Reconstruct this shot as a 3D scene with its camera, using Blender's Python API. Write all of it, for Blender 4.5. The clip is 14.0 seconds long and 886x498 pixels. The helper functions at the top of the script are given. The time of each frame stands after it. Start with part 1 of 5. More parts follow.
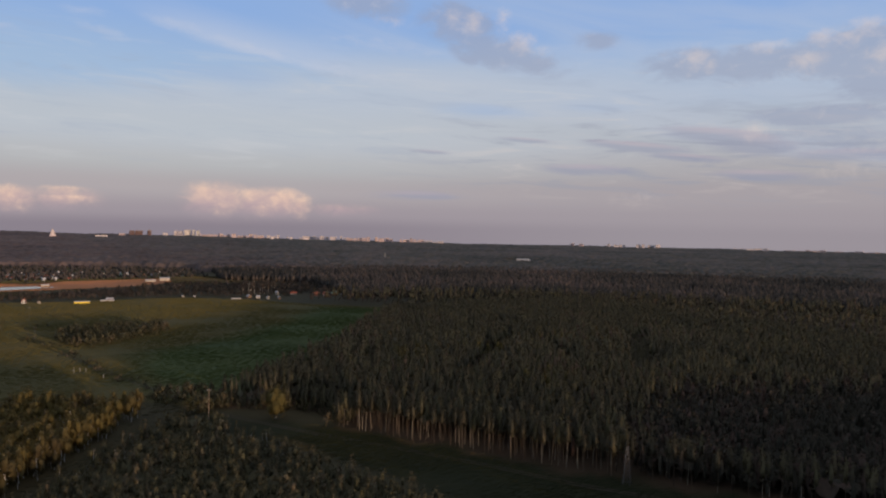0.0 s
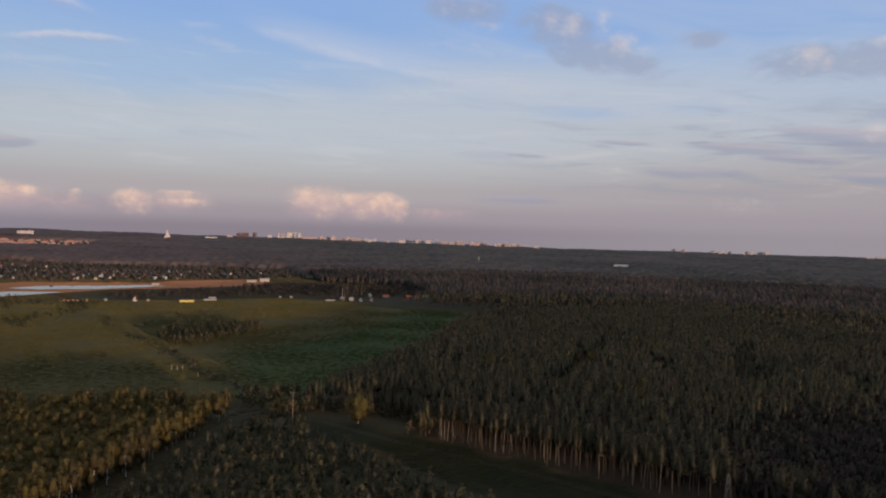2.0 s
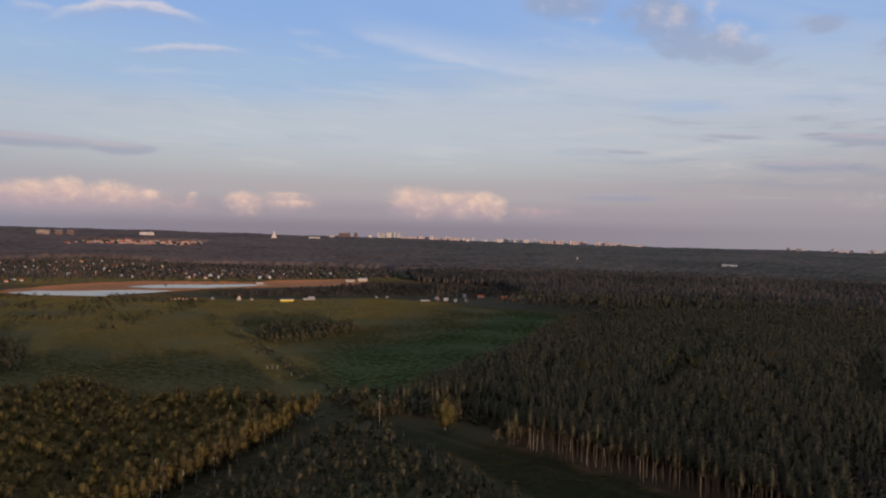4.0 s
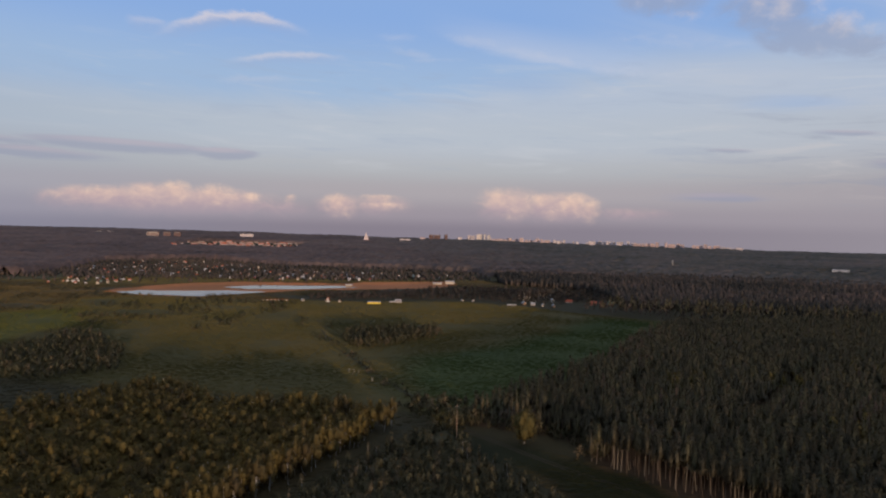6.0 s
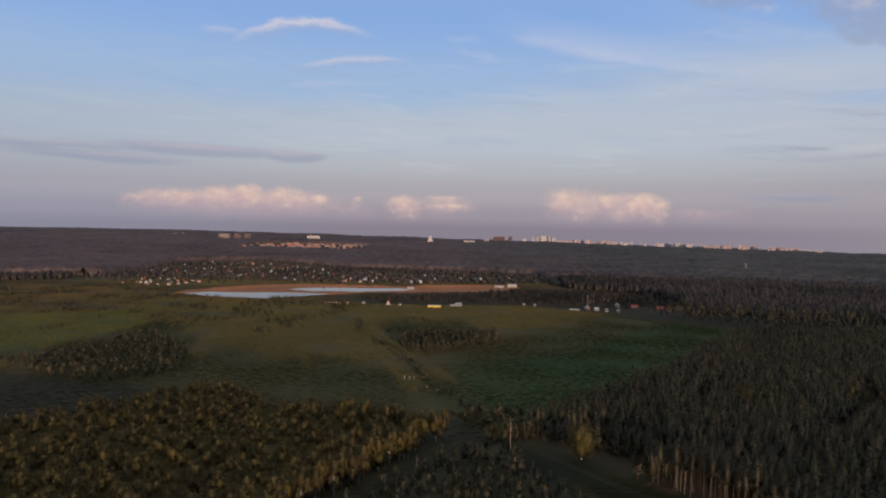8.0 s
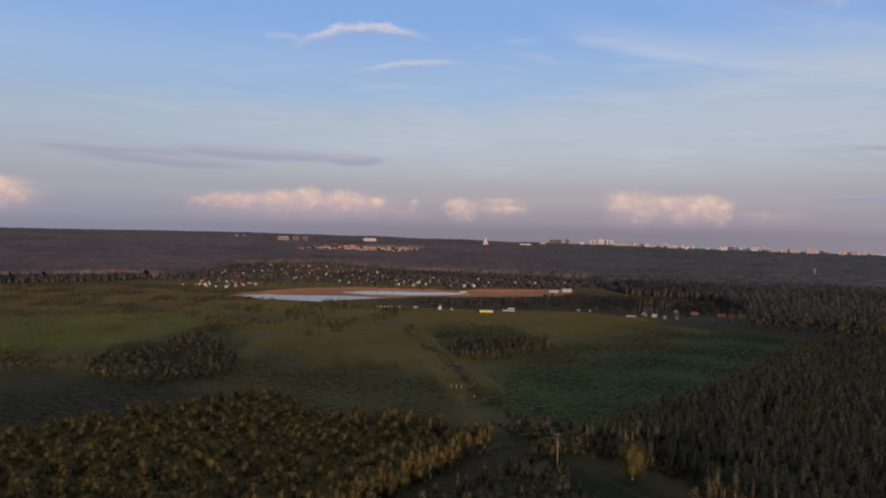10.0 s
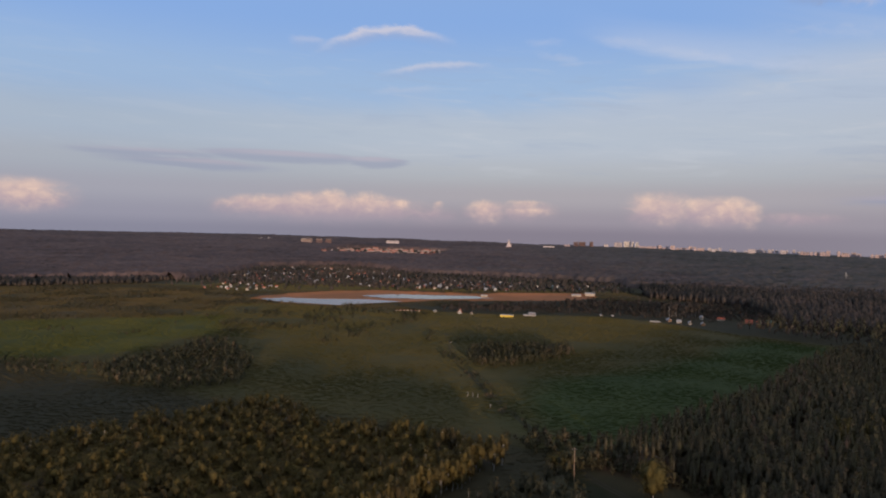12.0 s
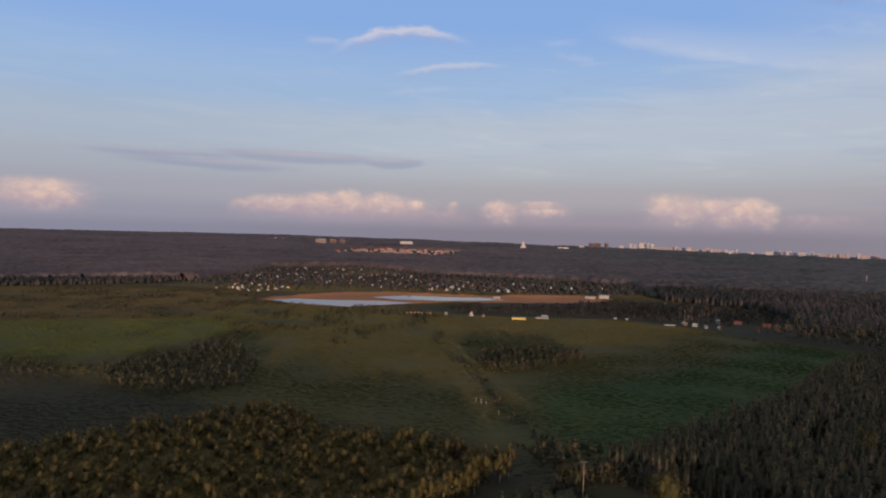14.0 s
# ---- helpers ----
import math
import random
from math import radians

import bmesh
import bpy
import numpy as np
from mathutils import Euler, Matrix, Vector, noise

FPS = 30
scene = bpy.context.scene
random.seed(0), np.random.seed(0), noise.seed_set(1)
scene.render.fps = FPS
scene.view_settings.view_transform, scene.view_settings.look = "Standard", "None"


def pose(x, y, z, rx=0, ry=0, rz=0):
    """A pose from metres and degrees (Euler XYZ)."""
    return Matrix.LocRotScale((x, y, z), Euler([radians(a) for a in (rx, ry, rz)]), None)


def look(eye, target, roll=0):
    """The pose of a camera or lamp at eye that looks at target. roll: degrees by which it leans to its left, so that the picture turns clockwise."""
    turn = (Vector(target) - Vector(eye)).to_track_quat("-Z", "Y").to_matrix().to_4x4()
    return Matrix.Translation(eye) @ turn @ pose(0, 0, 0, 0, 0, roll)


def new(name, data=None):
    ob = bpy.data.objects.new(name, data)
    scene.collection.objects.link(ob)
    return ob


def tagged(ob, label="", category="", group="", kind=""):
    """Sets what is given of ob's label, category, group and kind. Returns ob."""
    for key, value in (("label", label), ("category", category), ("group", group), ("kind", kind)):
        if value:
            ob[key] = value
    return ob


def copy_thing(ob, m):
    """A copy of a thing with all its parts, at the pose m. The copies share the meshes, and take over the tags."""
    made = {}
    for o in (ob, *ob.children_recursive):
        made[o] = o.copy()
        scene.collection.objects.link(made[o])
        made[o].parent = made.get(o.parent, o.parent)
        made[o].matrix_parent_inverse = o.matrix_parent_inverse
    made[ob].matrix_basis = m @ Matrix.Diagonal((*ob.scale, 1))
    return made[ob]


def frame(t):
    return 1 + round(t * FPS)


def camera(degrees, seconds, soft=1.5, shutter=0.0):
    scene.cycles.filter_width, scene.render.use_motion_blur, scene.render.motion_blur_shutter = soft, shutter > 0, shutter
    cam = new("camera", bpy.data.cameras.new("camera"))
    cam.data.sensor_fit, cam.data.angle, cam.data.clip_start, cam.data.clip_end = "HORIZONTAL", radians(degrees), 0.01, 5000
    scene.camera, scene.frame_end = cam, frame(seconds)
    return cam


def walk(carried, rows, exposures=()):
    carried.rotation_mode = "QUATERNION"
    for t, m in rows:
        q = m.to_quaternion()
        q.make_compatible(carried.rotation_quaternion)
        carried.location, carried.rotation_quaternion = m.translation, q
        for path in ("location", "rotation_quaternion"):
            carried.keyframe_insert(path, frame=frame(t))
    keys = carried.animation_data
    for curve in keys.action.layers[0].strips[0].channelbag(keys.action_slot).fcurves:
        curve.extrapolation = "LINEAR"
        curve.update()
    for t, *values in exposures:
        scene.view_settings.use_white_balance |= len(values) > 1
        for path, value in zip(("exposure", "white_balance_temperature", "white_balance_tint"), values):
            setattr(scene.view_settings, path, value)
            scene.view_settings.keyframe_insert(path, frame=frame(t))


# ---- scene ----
cam = camera(64.1, 14.0, soft=2.15)
PATH = [
    (0, look((-4.71, 10.28, 85.11), (43.57, 97.82, 82.52), 0.95)),
    (0.5, look((-2.54, 12.14, 85.07), (41.39, 101.94, 82.63), 1.12)),
    (1, look((-0.42, 14.02, 85.09), (37.36, 106.58, 82.71), 1.19)),
    (1.5, look((1.64, 15.93, 85.18), (38.27, 108.95, 82.84), 1.31)),
    (2, look((3.66, 17.87, 85.32), (39.73, 111.10, 83.03), 1.38)),
    (2.5, look((5.61, 19.83, 85.53), (38.17, 114.35, 83.11), 1.28)),
    (3, look((7.52, 21.82, 85.78), (37.00, 117.35, 83.21), 1.11)),
    (3.5, look((9.37, 23.84, 86.08), (35.61, 120.31, 83.50), 1.13)),
    (4, look((11.17, 25.89, 86.43), (33.96, 123.22, 83.73), 1.04)),
    (6.5, look((19.30, 36.56, 88.58), (27.14, 136.22, 85.87), 1.10)),
    (7, look((20.76, 38.78, 89.07), (26.53, 138.57, 86.31), 1.06)),
    (7.5, look((22.15, 41.03, 89.56), (25.46, 140.94, 86.86), 1.04)),
    (8, look((23.49, 43.31, 90.06), (24.52, 143.27, 87.40), 1.02)),
    (8.5, look((24.76, 45.62, 90.55), (23.50, 145.57, 87.89), 1.02)),
    (9, look((25.98, 47.95, 91.03), (22.50, 147.86, 88.44), 1.03)),
    (11.5, look((31.12, 60.10, 93.15), (21.33, 159.59, 90.85), 1.16)),
    (12, look((31.95, 62.62, 93.48), (21.66, 162.06, 91.25), 1.14)),
    (12.5, look((32.73, 65.17, 93.77), (21.92, 164.56, 91.60), 1.18)),
    (13, look((33.43, 67.75, 94.01), (22.18, 167.10, 91.84), 1.23)),
    (13.5, look((34.08, 70.37, 94.20), (22.24, 169.64, 92.03), 1.27)),
    (14, look((34.65, 73.02, 94.33), (22.29, 172.22, 92.14), 1.30)),
]
# the camera slowly turns its white balance cooler and darkens a little
walk(cam, PATH, [(0, 0.03, 6850, 10), (4, 0.05, 6780, 10), (6.5, 0.0, 6600, 10), (14, 0.0, 6480, 10)])

# ---- sun and sky ----
SUN_AZ, SUN_EL = 166.0, 3.8          # degrees clockwise from +y, degrees above the horizon
sun = new("sun", bpy.data.lights.new("sun", "SUN"))
sun.data.energy, sun.data.angle, sun.data.color = 3.1, radians(1.5), (1.0, 0.72, 0.52)
sun_dir = Vector((math.sin(radians(SUN_AZ)) * math.cos(radians(SUN_EL)), math.cos(radians(SUN_AZ)) * math.cos(radians(SUN_EL)), math.sin(radians(SUN_EL))))
sun.matrix_world = look(sun_dir * 400, (0, 0, 0))

world = bpy.data.worlds.new("evening_sky")
scene.world = world
world.use_nodes = True


class Graph:
    """Short ways to lay nodes."""

    def __init__(self, tree):
        self.tree = tree
        tree.nodes.clear()

    def put(self, kind, inputs=(), **settings):
        n = self.tree.nodes.new(kind)
        for key, value in settings.items():
            setattr(n, key, value)
        for key, value in dict(inputs).items():
            self.feed(n.inputs[key], value)
        return n

    def feed(self, socket, value):
        if isinstance(value, bpy.types.NodeSocket):
            self.tree.links.new(value, socket)
        else:
            socket.default_value = value

    def math(self, op, a, b=0.0, c=0.0, clamp=False):
        n = self.put("ShaderNodeMath", operation=op, use_clamp=clamp)
        for socket, value in zip(n.inputs, (a, b, c)):
            self.feed(socket, value)
        return n.outputs[0]

    def step(self, value, low, high, to_low=0.0, to_high=1.0):
        n = self.put("ShaderNodeMapRange", interpolation_type="SMOOTHSTEP")
        for socket, v in zip(n.inputs, (value, low, high, to_low, to_high)):
            self.feed(socket, v)
        return n.outputs[0]

    def mix(self, fac, a, b, blend="MIX"):
        n = self.put("ShaderNodeMix", data_type="RGBA", blend_type=blend)
        self.feed(n.inputs[0], fac)
        self.feed(n.inputs[6], a)
        self.feed(n.inputs[7], b)
        return n.outputs[2]

    def noise(self, vector, scale, detail=3.0, rough=0.5, distortion=0.0):
        n = self.put("ShaderNodeTexNoise", {"Scale": scale, "Detail": detail, "Roughness": rough, "Distortion": distortion})
        if vector is not None:
            self.feed(n.inputs["Vector"], vector)
        return n.outputs["Fac"]

    def xyz(self, x, y, z=0.0):
        n = self.put("ShaderNodeCombineXYZ")
        for socket, v in zip(n.inputs, (x, y, z)):
            self.feed(socket, v)
        return n.outputs[0]

    def ramp(self, fac, stops):
        n = self.put("ShaderNodeValToRGB")
        n.color_ramp.interpolation = "EASE"
        while len(n.color_ramp.elements) < len(stops):
            n.color_ramp.elements.new(0.5)
        for e, (p, c) in zip(n.color_ramp.elements, stops):
            e.position, e.color = p, (*c, 1)
        self.feed(n.inputs[0], fac)
        return n.outputs[0]


def srgb(r, g, b):
    return tuple((v / 255 / 12.92) if v <= 10 else ((v / 255 + 0.055) / 1.055) ** 2.4 for v in (r, g, b))


def build_sky():
    g = Graph(world.node_tree)
    where = g.put("ShaderNodeTexCoord").outputs["Generated"]
    x, y, z = g.put("ShaderNodeSeparateXYZ", {0: where}).outputs
    az = g.math("MULTIPLY", g.math("ARCTAN2", x, y), 57.29578)
    el = g.math("MULTIPLY", g.math("ARCSINE", z), 57.29578)
    sky = g.put("ShaderNodeTexSky", sky_type="NISHITA", sun_disc=False, sun_elevation=radians(SUN_EL), sun_rotation=radians(SUN_AZ), altitude=150.0, air_density=1.0, dust_density=1.6, ozone_density=1.5)
    clear = g.mix(1.0, sky.outputs[0], (0.10, 0.10, 0.10, 1), "MULTIPLY")

    def tone(r, gr, b):
        return (*srgb(r, gr, b), 1)

    def along(sx, sy, shear=0.0):
        """Sky coordinates stretched by the two factors."""
        return g.xyz(g.math("MULTIPLY", az, sx), g.math("ADD", g.math("MULTIPLY", el, sy), g.math("MULTIPLY", az, shear)))

    def times(*values):
        result = values[0]
        for v in values[1:]:
            result = g.math("MULTIPLY", result, v)
        return result

    # evening haze and thin high veil, by height over the horizon
    base = g.mix(0.94, clear, g.ramp(g.math("DIVIDE", el, 40.0, clamp=True), SKY_STOPS))
    flow = g.noise(along(0.35, 2.2, 0.42), 0.16, 6.0, 0.58, 0.7)
    streak = g.noise(along(0.17, 1.5, 0.05), 0.75, 6.0, 0.62, 0.7)
    billow = g.noise(along(1.0, 1.3), 1.15, 5.0, 0.62, 0.4)
    bank = g.noise(along(0.8, 1.6), 0.24, 6.0, 0.66, 0.5)
    curl = g.noise(along(1.0, 1.8), 0.62, 5.0, 0.64, 0.6)

    # warmer low air towards the one side, cooler towards the other
    base = g.mix(times(g.step(az, 12.0, 50.0), g.step(el, 14.0, 3.0), 0.62), base, tone(159, 154, 163))
    base = g.mix(times(g.step(az, 0.0, -32.0), g.step(el, 14.0, 6.0), 0.28), base, tone(142, 156, 182))
    # the milky upper veil, with a firm lower edge that slants down
    over = g.math("ADD", g.math("SUBTRACT", el, g.math("SUBTRACT", 16.3, g.math("MULTIPLY", az, 0.19))), g.math("MULTIPLY", g.math("SUBTRACT", flow, 0.5), 2.6))
    rim = times(g.step(over, -0.9, 0.3), g.step(over, 2.6, 0.2), g.step(az, 2.0, 12.0), g.step(az, 44.0, 28.0))
    base = g.mix(times(rim, g.step(flow, 0.25, 0.62), 0.5), base, tone(188, 199, 222))
    wide_veil = times(g.step(over, -0.6, 0.8), g.step(az, 10.0, 30.0), g.step(el, 24.0, 12.0))
    base = g.mix(times(wide_veil, g.step(flow, 0.25, 0.65), 0.45), base, tone(182, 194, 216))
    # uneven top of the low veil
    low = g.math("SUBTRACT", g.math("ADD", el, g.math("MULTIPLY", g.math("SUBTRACT", flow, 0.5), 5.0)), g.math("MULTIPLY", g.math("MINIMUM", g.math("MAXIMUM", az, 0.0), 22.0), 0.13))
    base = g.mix(times(g.step(low, 11.5, 8.0), g.step(el, 3.5, 7.0), g.step(az, -34.0, 0.0, 0.35, 1.0), g.step(az, 58.0, 28.0, 0.3, 1.0), 0.6), base, tone(189, 195, 206))

    # fine streaks through the veil
    layer = times(g.step(el, 3.5, 6.0), g.step(el, 16.0, 11.0), g.step(az, -30.0, 0.0, 0.4, 1.0))
    base = g.mix(times(layer, g.step(streak, 0.48, 0.28), 0.3), base, tone(200, 204, 212))
    base = g.mix(times(layer, g.step(streak, 0.52, 0.70), 0.25), base, tone(156, 170, 194))

    def lumps(rows, wobble, low, high, sag=1.0, rough=1.3):
        """Uneven cloud bodies: how dense, and how high in its body each place lies."""
        best, lift = None, None
        for a0, e0, w, h, slope, strength in rows:
            da = g.math("SUBTRACT", az, a0)
            de = g.math("SUBTRACT", g.math("SUBTRACT", el, e0), g.math("MULTIPLY", da, slope))
            u = g.math("DIVIDE", da, w)
            v = g.math("DIVIDE", de, h)
            if sag != 1.0:
                v = g.math("MAXIMUM", v, g.math("MULTIPLY", v, 1.0 / sag))
            d = g.math("SUBTRACT", 1.0, g.math("SQRT", g.math("ADD", g.math("MULTIPLY", u, u), g.math("MULTIPLY", v, v))), clamp=True)
            d = g.math("MULTIPLY", d, strength)
            up = g.math("MULTIPLY", d, v)
            best = d if best is None else g.math("MAXIMUM", best, d)
            lift = up if lift is None else g.math("ADD", lift, up)
        ragged = g.math("ADD", best, g.math("MULTIPLY", g.math("SUBTRACT", wobble, 0.5), g.step(best, 0.0, 0.3, 0.0, rough)))
        return g.step(ragged, low, high), lift

    def arches(base):
        """Lens clouds: a bright arched upper rim that fades away below."""
        for a0, e0, w, h, curve, slope, strength in LENS_CLOUDS:
            da = g.math("ADD", g.math("SUBTRACT", az, a0), g.math("MULTIPLY", g.math("SUBTRACT", bank, 0.5), 1.6))
            ridge = g.math("SUBTRACT", g.math("ADD", e0, g.math("MULTIPLY", da, slope)), g.math("MULTIPLY", g.math("MULTIPLY", da, da), curve))
            v = g.math("ADD", g.math("DIVIDE", g.math("SUBTRACT", el, ridge), h), g.math("MULTIPLY", g.math("SUBTRACT", curl, 0.5), 1.6))
            u = g.math("DIVIDE", g.math("ABSOLUTE", da), w)
            body = times(g.step(v, 0.5, -0.25), g.step(v, -2.4, -0.3), g.step(u, 1.0, 0.3))
            shade = g.mix(g.step(v, -1.3, -0.1), tone(158, 172, 206), tone(222, 212, 214))
            base = g.mix(g.math("MULTIPLY", body, strength), base, shade)
        return base

    wisp_mask, _ = lumps(WISPS, curl, 0.0, 0.9, 1.0, 1.6)
    base = g.mix(g.math("MULTIPLY", wisp_mask, 0.22), base, tone(200, 204, 220))
    hole_mask, _ = lumps(BLUE_GAPS, flow, 0.0, 0.9, 1.0, 1.4)
    base = g.mix(g.math("MULTIPLY", hole_mask, 0.5), base, tone(152, 178, 216))
    # thin grey bars in the warm low air, and paler lines between
    band = times(g.step(az, 20.0, 40.0), g.step(el, 1.2, 4.5), g.step(el, 11.0, 7.0))
    base = g.mix(times(g.step(streak, 0.5, 0.64), band, 0.5), base, tone(150, 155, 172))
    base = g.mix(times(g.step(streak, 0.46, 0.3), band, 0.32), base, tone(198, 190, 190))
    dark_mask, dark_lift = lumps(BARS, streak, -0.02, 0.5, 1.0, 1.2)
    base = g.mix(g.math("MULTIPLY", dark_mask, 0.55), base, g.mix(g.step(dark_lift, -0.1, 0.35), tone(146, 152, 176), tone(182, 170, 184)))
    # grey broken cloud with warm tufts on it
    grey_mask, grey_lift = lumps(HIGH_CLOUDS, bank, 0.0, 0.55, 1.0, 2.0)
    lit = g.step(g.math("ADD", g.math("MULTIPLY", grey_lift, 0.5), g.math("MULTIPLY", g.math("SUBTRACT", curl, 0.5), 2.8)), 0.0, 1.1)
    base = g.mix(g.math("MULTIPLY", grey_mask, 0.6), base, g.mix(lit, tone(150, 160, 186), tone(188, 186, 197)))
    tuft_mask, _ = lumps(TUFTS, billow, 0.0, 1.2, 2.2, 1.5)
    base = g.mix(g.math("MULTIPLY", tuft_mask, 0.42), base, tone(222, 208, 204))
    base = arches(base)
    # evening cumulus: pink hazy bodies with cream heads
    puff_mask, _ = lumps(CUMULUS, curl, 0.0, 0.75, 1.8, 1.0)
    warm = g.step(g.math("ADD", el, g.math("MULTIPLY", g.math("SUBTRACT", billow, 0.5), 2.2)), 1.0, 3.0)
    base = g.mix(times(puff_mask, g.step(el, 0.4, 2.2, 0.12, 0.85)), base, g.mix(warm, tone(182, 160, 170), tone(210, 184, 178)))
    head_mask, head_lift = lumps(HEADS, billow, 0.0, 1.05, 2.2, 1.0)
    cream = g.step(g.math("ADD", head_lift, g.math("MULTIPLY", g.math("SUBTRACT", billow, 0.5), 1.4)), -0.4, 0.4)
    base = g.mix(g.math("MULTIPLY", head_mask, 0.75), base, g.mix(cream, tone(208, 180, 174), tone(240, 207, 186)))
    back = g.put("ShaderNodeBackground", {"Color": base, "Strength": 1.0})
    g.put("ShaderNodeOutputWorld", {"Surface": back.outputs[0]})


SKY_STOPS = [(0.0, srgb(138, 131, 145)), (0.03, srgb(157, 150, 162)), (0.075, srgb(173, 168, 176)), (0.125, srgb(177, 180, 187)),
             (0.19, srgb(172, 188, 206)), (0.275, srgb(160, 187, 222)), (0.42, srgb(138, 174, 228)), (0.7, srgb(150, 166, 196)), (1.0, srgb(158, 164, 180))]
# azimuth, elevation, half width, half height (degrees), slope, strength
CUMULUS = [(11.2, 2.3, 3.4, 1.5, 0.0, 1.0), (15.0, 2.1, 4.2, 1.3, 0.0, 1.0), (20.5, 1.6, 4.5, 0.6, -0.02, 0.5), (0.6, 2.0, 3.4, 0.9, 0.0, 0.7), (-2.4, 1.9, 2.6, 1.0, 0.0, 0.8),
           (-21.0, 2.0, 4.0, 1.0, 0.0, 0.8), (-16.0, 2.2, 5.0, 1.15, 0.0, 1.0), (-11.2, 2.0, 5.0, 1.1, 0.0, 0.9), (-7.0, 1.5, 3.0, 0.8, 0.0, 0.6), (-37.0, 2.3, 4.6, 1.4, 0.0, 1.0), (-15.5, 2.0, 9.5, 1.1, 0.0, 1.3), (-12.0, 1.7, 7.0, 0.8, 0.0, 1.0)]
HEADS = [(16.2, 2.55, 1.7, 0.85, 0.0, 1.0), (17.5, 2.1, 1.1, 0.8, 0.0, 1.0), (13.4, 2.6, 1.9, 0.6, 0.0, 0.6), (10.2, 2.9, 1.9, 0.8, -0.1, 0.65), (11.6, 1.6, 1.4, 0.5, 0.0, 0.5), (14.6, 1.6, 1.5, 0.5, 0.0, 0.5),
         (-2.8, 2.25, 1.25, 0.75, 0.0, 1.0), (-2.0, 1.6, 1.2, 0.5, 0.0, 0.6), (0.8, 2.6, 2.2, 0.26, -0.02, 0.8), (1.2, 1.95, 2.4, 0.28, 0.0, 0.75),
         (-6.4, 2.4, 0.65, 0.28, 0.06, 0.9), (-9.4, 2.35, 0.95, 0.42, 0.0, 0.9), (-10.6, 2.35, 1.0, 0.3, 0.0, 0.7), (-12.1, 2.75, 1.8, 0.7, 0.0, 0.9), (-14.9, 2.85, 1.4, 0.75, 0.0, 1.0), (-17.0, 2.6, 1.6, 0.5, 0.0, 0.7), (-20.2, 2.45, 2.6, 0.55, 0.0, 0.6), (-23.0, 2.1, 1.2, 0.4, 0.0, 0.5), (-17.2, 1.9, 1.6, 0.5, 0.0, 0.4),
         (-36.6, 2.6, 2.8, 0.95, 0.0, 0.7), (-35.0, 2.2, 1.6, 0.6, 0.0, 0.5)]
BARS = [(-18.5, 5.75, 8.5, 0.62, -0.015, 1.0), (-11.4, 5.55, 3.0, 0.6, 0.02, 1.0), (-25.5, 4.95, 8.0, 0.6, -0.03, 0.9), (-28.5, 5.6, 7.0, 0.5, 0.0, 0.8),
        (50.0, 7.5, 5.5, 0.8, -0.1, 1.0), (52.5, 6.6, 4.0, 0.9, -0.06, 0.9), (44.0, 6.75, 5.0, 0.5, -0.1, 1.0), (47.5, 5.9, 4.0, 0.4, -0.1, 0.9), (40.0, 5.0, 4.5, 0.6, -0.03, 0.8), (52.7, 4.5, 4.5, 0.5, -0.03, 0.9),
        (35.5, 7.3, 3.0, 0.3, -0.08, 0.8), (28.0, 6.3, 2.4, 0.25, -0.05, 0.7), (26.5, 2.8, 5.0, 0.5, 0.0, 0.6), (58.5, 5.8, 6.0, 0.6, -0.03, 0.8)]
HIGH_CLOUDS = [(22.6, 17.4, 4.2, 1.5, -0.05, 0.9), (30.0, 16.2, 4.4, 1.9, -0.1, 0.9), (33.0, 14.2, 4.6, 1.9, -0.1, 1.0), (36.5, 13.2, 3.2, 1.4, -0.1, 0.7), (40.8, 14.8, 2.6, 1.0, 0.0, 0.45), (47.5, 12.6, 4.4, 1.6, 0.0, 0.9), (52.5, 12.4, 5.0, 1.9, 0.03, 0.9), (58.5, 12.6, 5.5, 2.4, 0.03, 1.0), (60.5, 10.6, 5.0, 1.6, 0.0, 0.7), (57.0, 8.6, 7.0, 0.9, -0.02, 0.8), (58.0, 6.6, 8.0, 1.8, 0.0, 0.6)]
TUFTS = [(29.4, 16.8, 1.2, 0.7, 0.0, 0.8), (31.0, 16.5, 1.3, 0.8, 0.0, 1.0), (33.4, 16.8, 0.9, 0.9, 0.0, 0.8), (34.9, 15.1, 1.5, 0.8, 0.0, 1.0), (36.6, 14.2, 1.4, 0.6, 0.0, 0.5), (24.6, 16.3, 2.4, 0.4, -0.05, 0.5), (48.2, 13.5, 1.8, 0.9, 0.0, 0.8), (49.2, 12.8, 0.8, 0.5, 0.0, 0.9), (53.2, 13.8, 1.9, 0.42, 0.08, 0.9), (55.8, 12.7, 1.7, 0.7, 0.0, 1.0), (56.6, 14.1, 1.2, 0.6, 0.0, 1.0), (58.2, 13.9, 1.6, 0.6, 0.0, 0.8), (59.4, 14.6, 1.8, 0.6, 0.0, 1.0), (60.6, 12.6, 2.0, 0.9, 0.0, 0.9), (52.4, 7.9, 1.3, 0.7, 0.0, 0.8), (58.2, 4.9, 3.0, 0.6, 0.0, 0.5), (44.0, 2.9, 3.2, 0.6, 0.0, 0.4)]
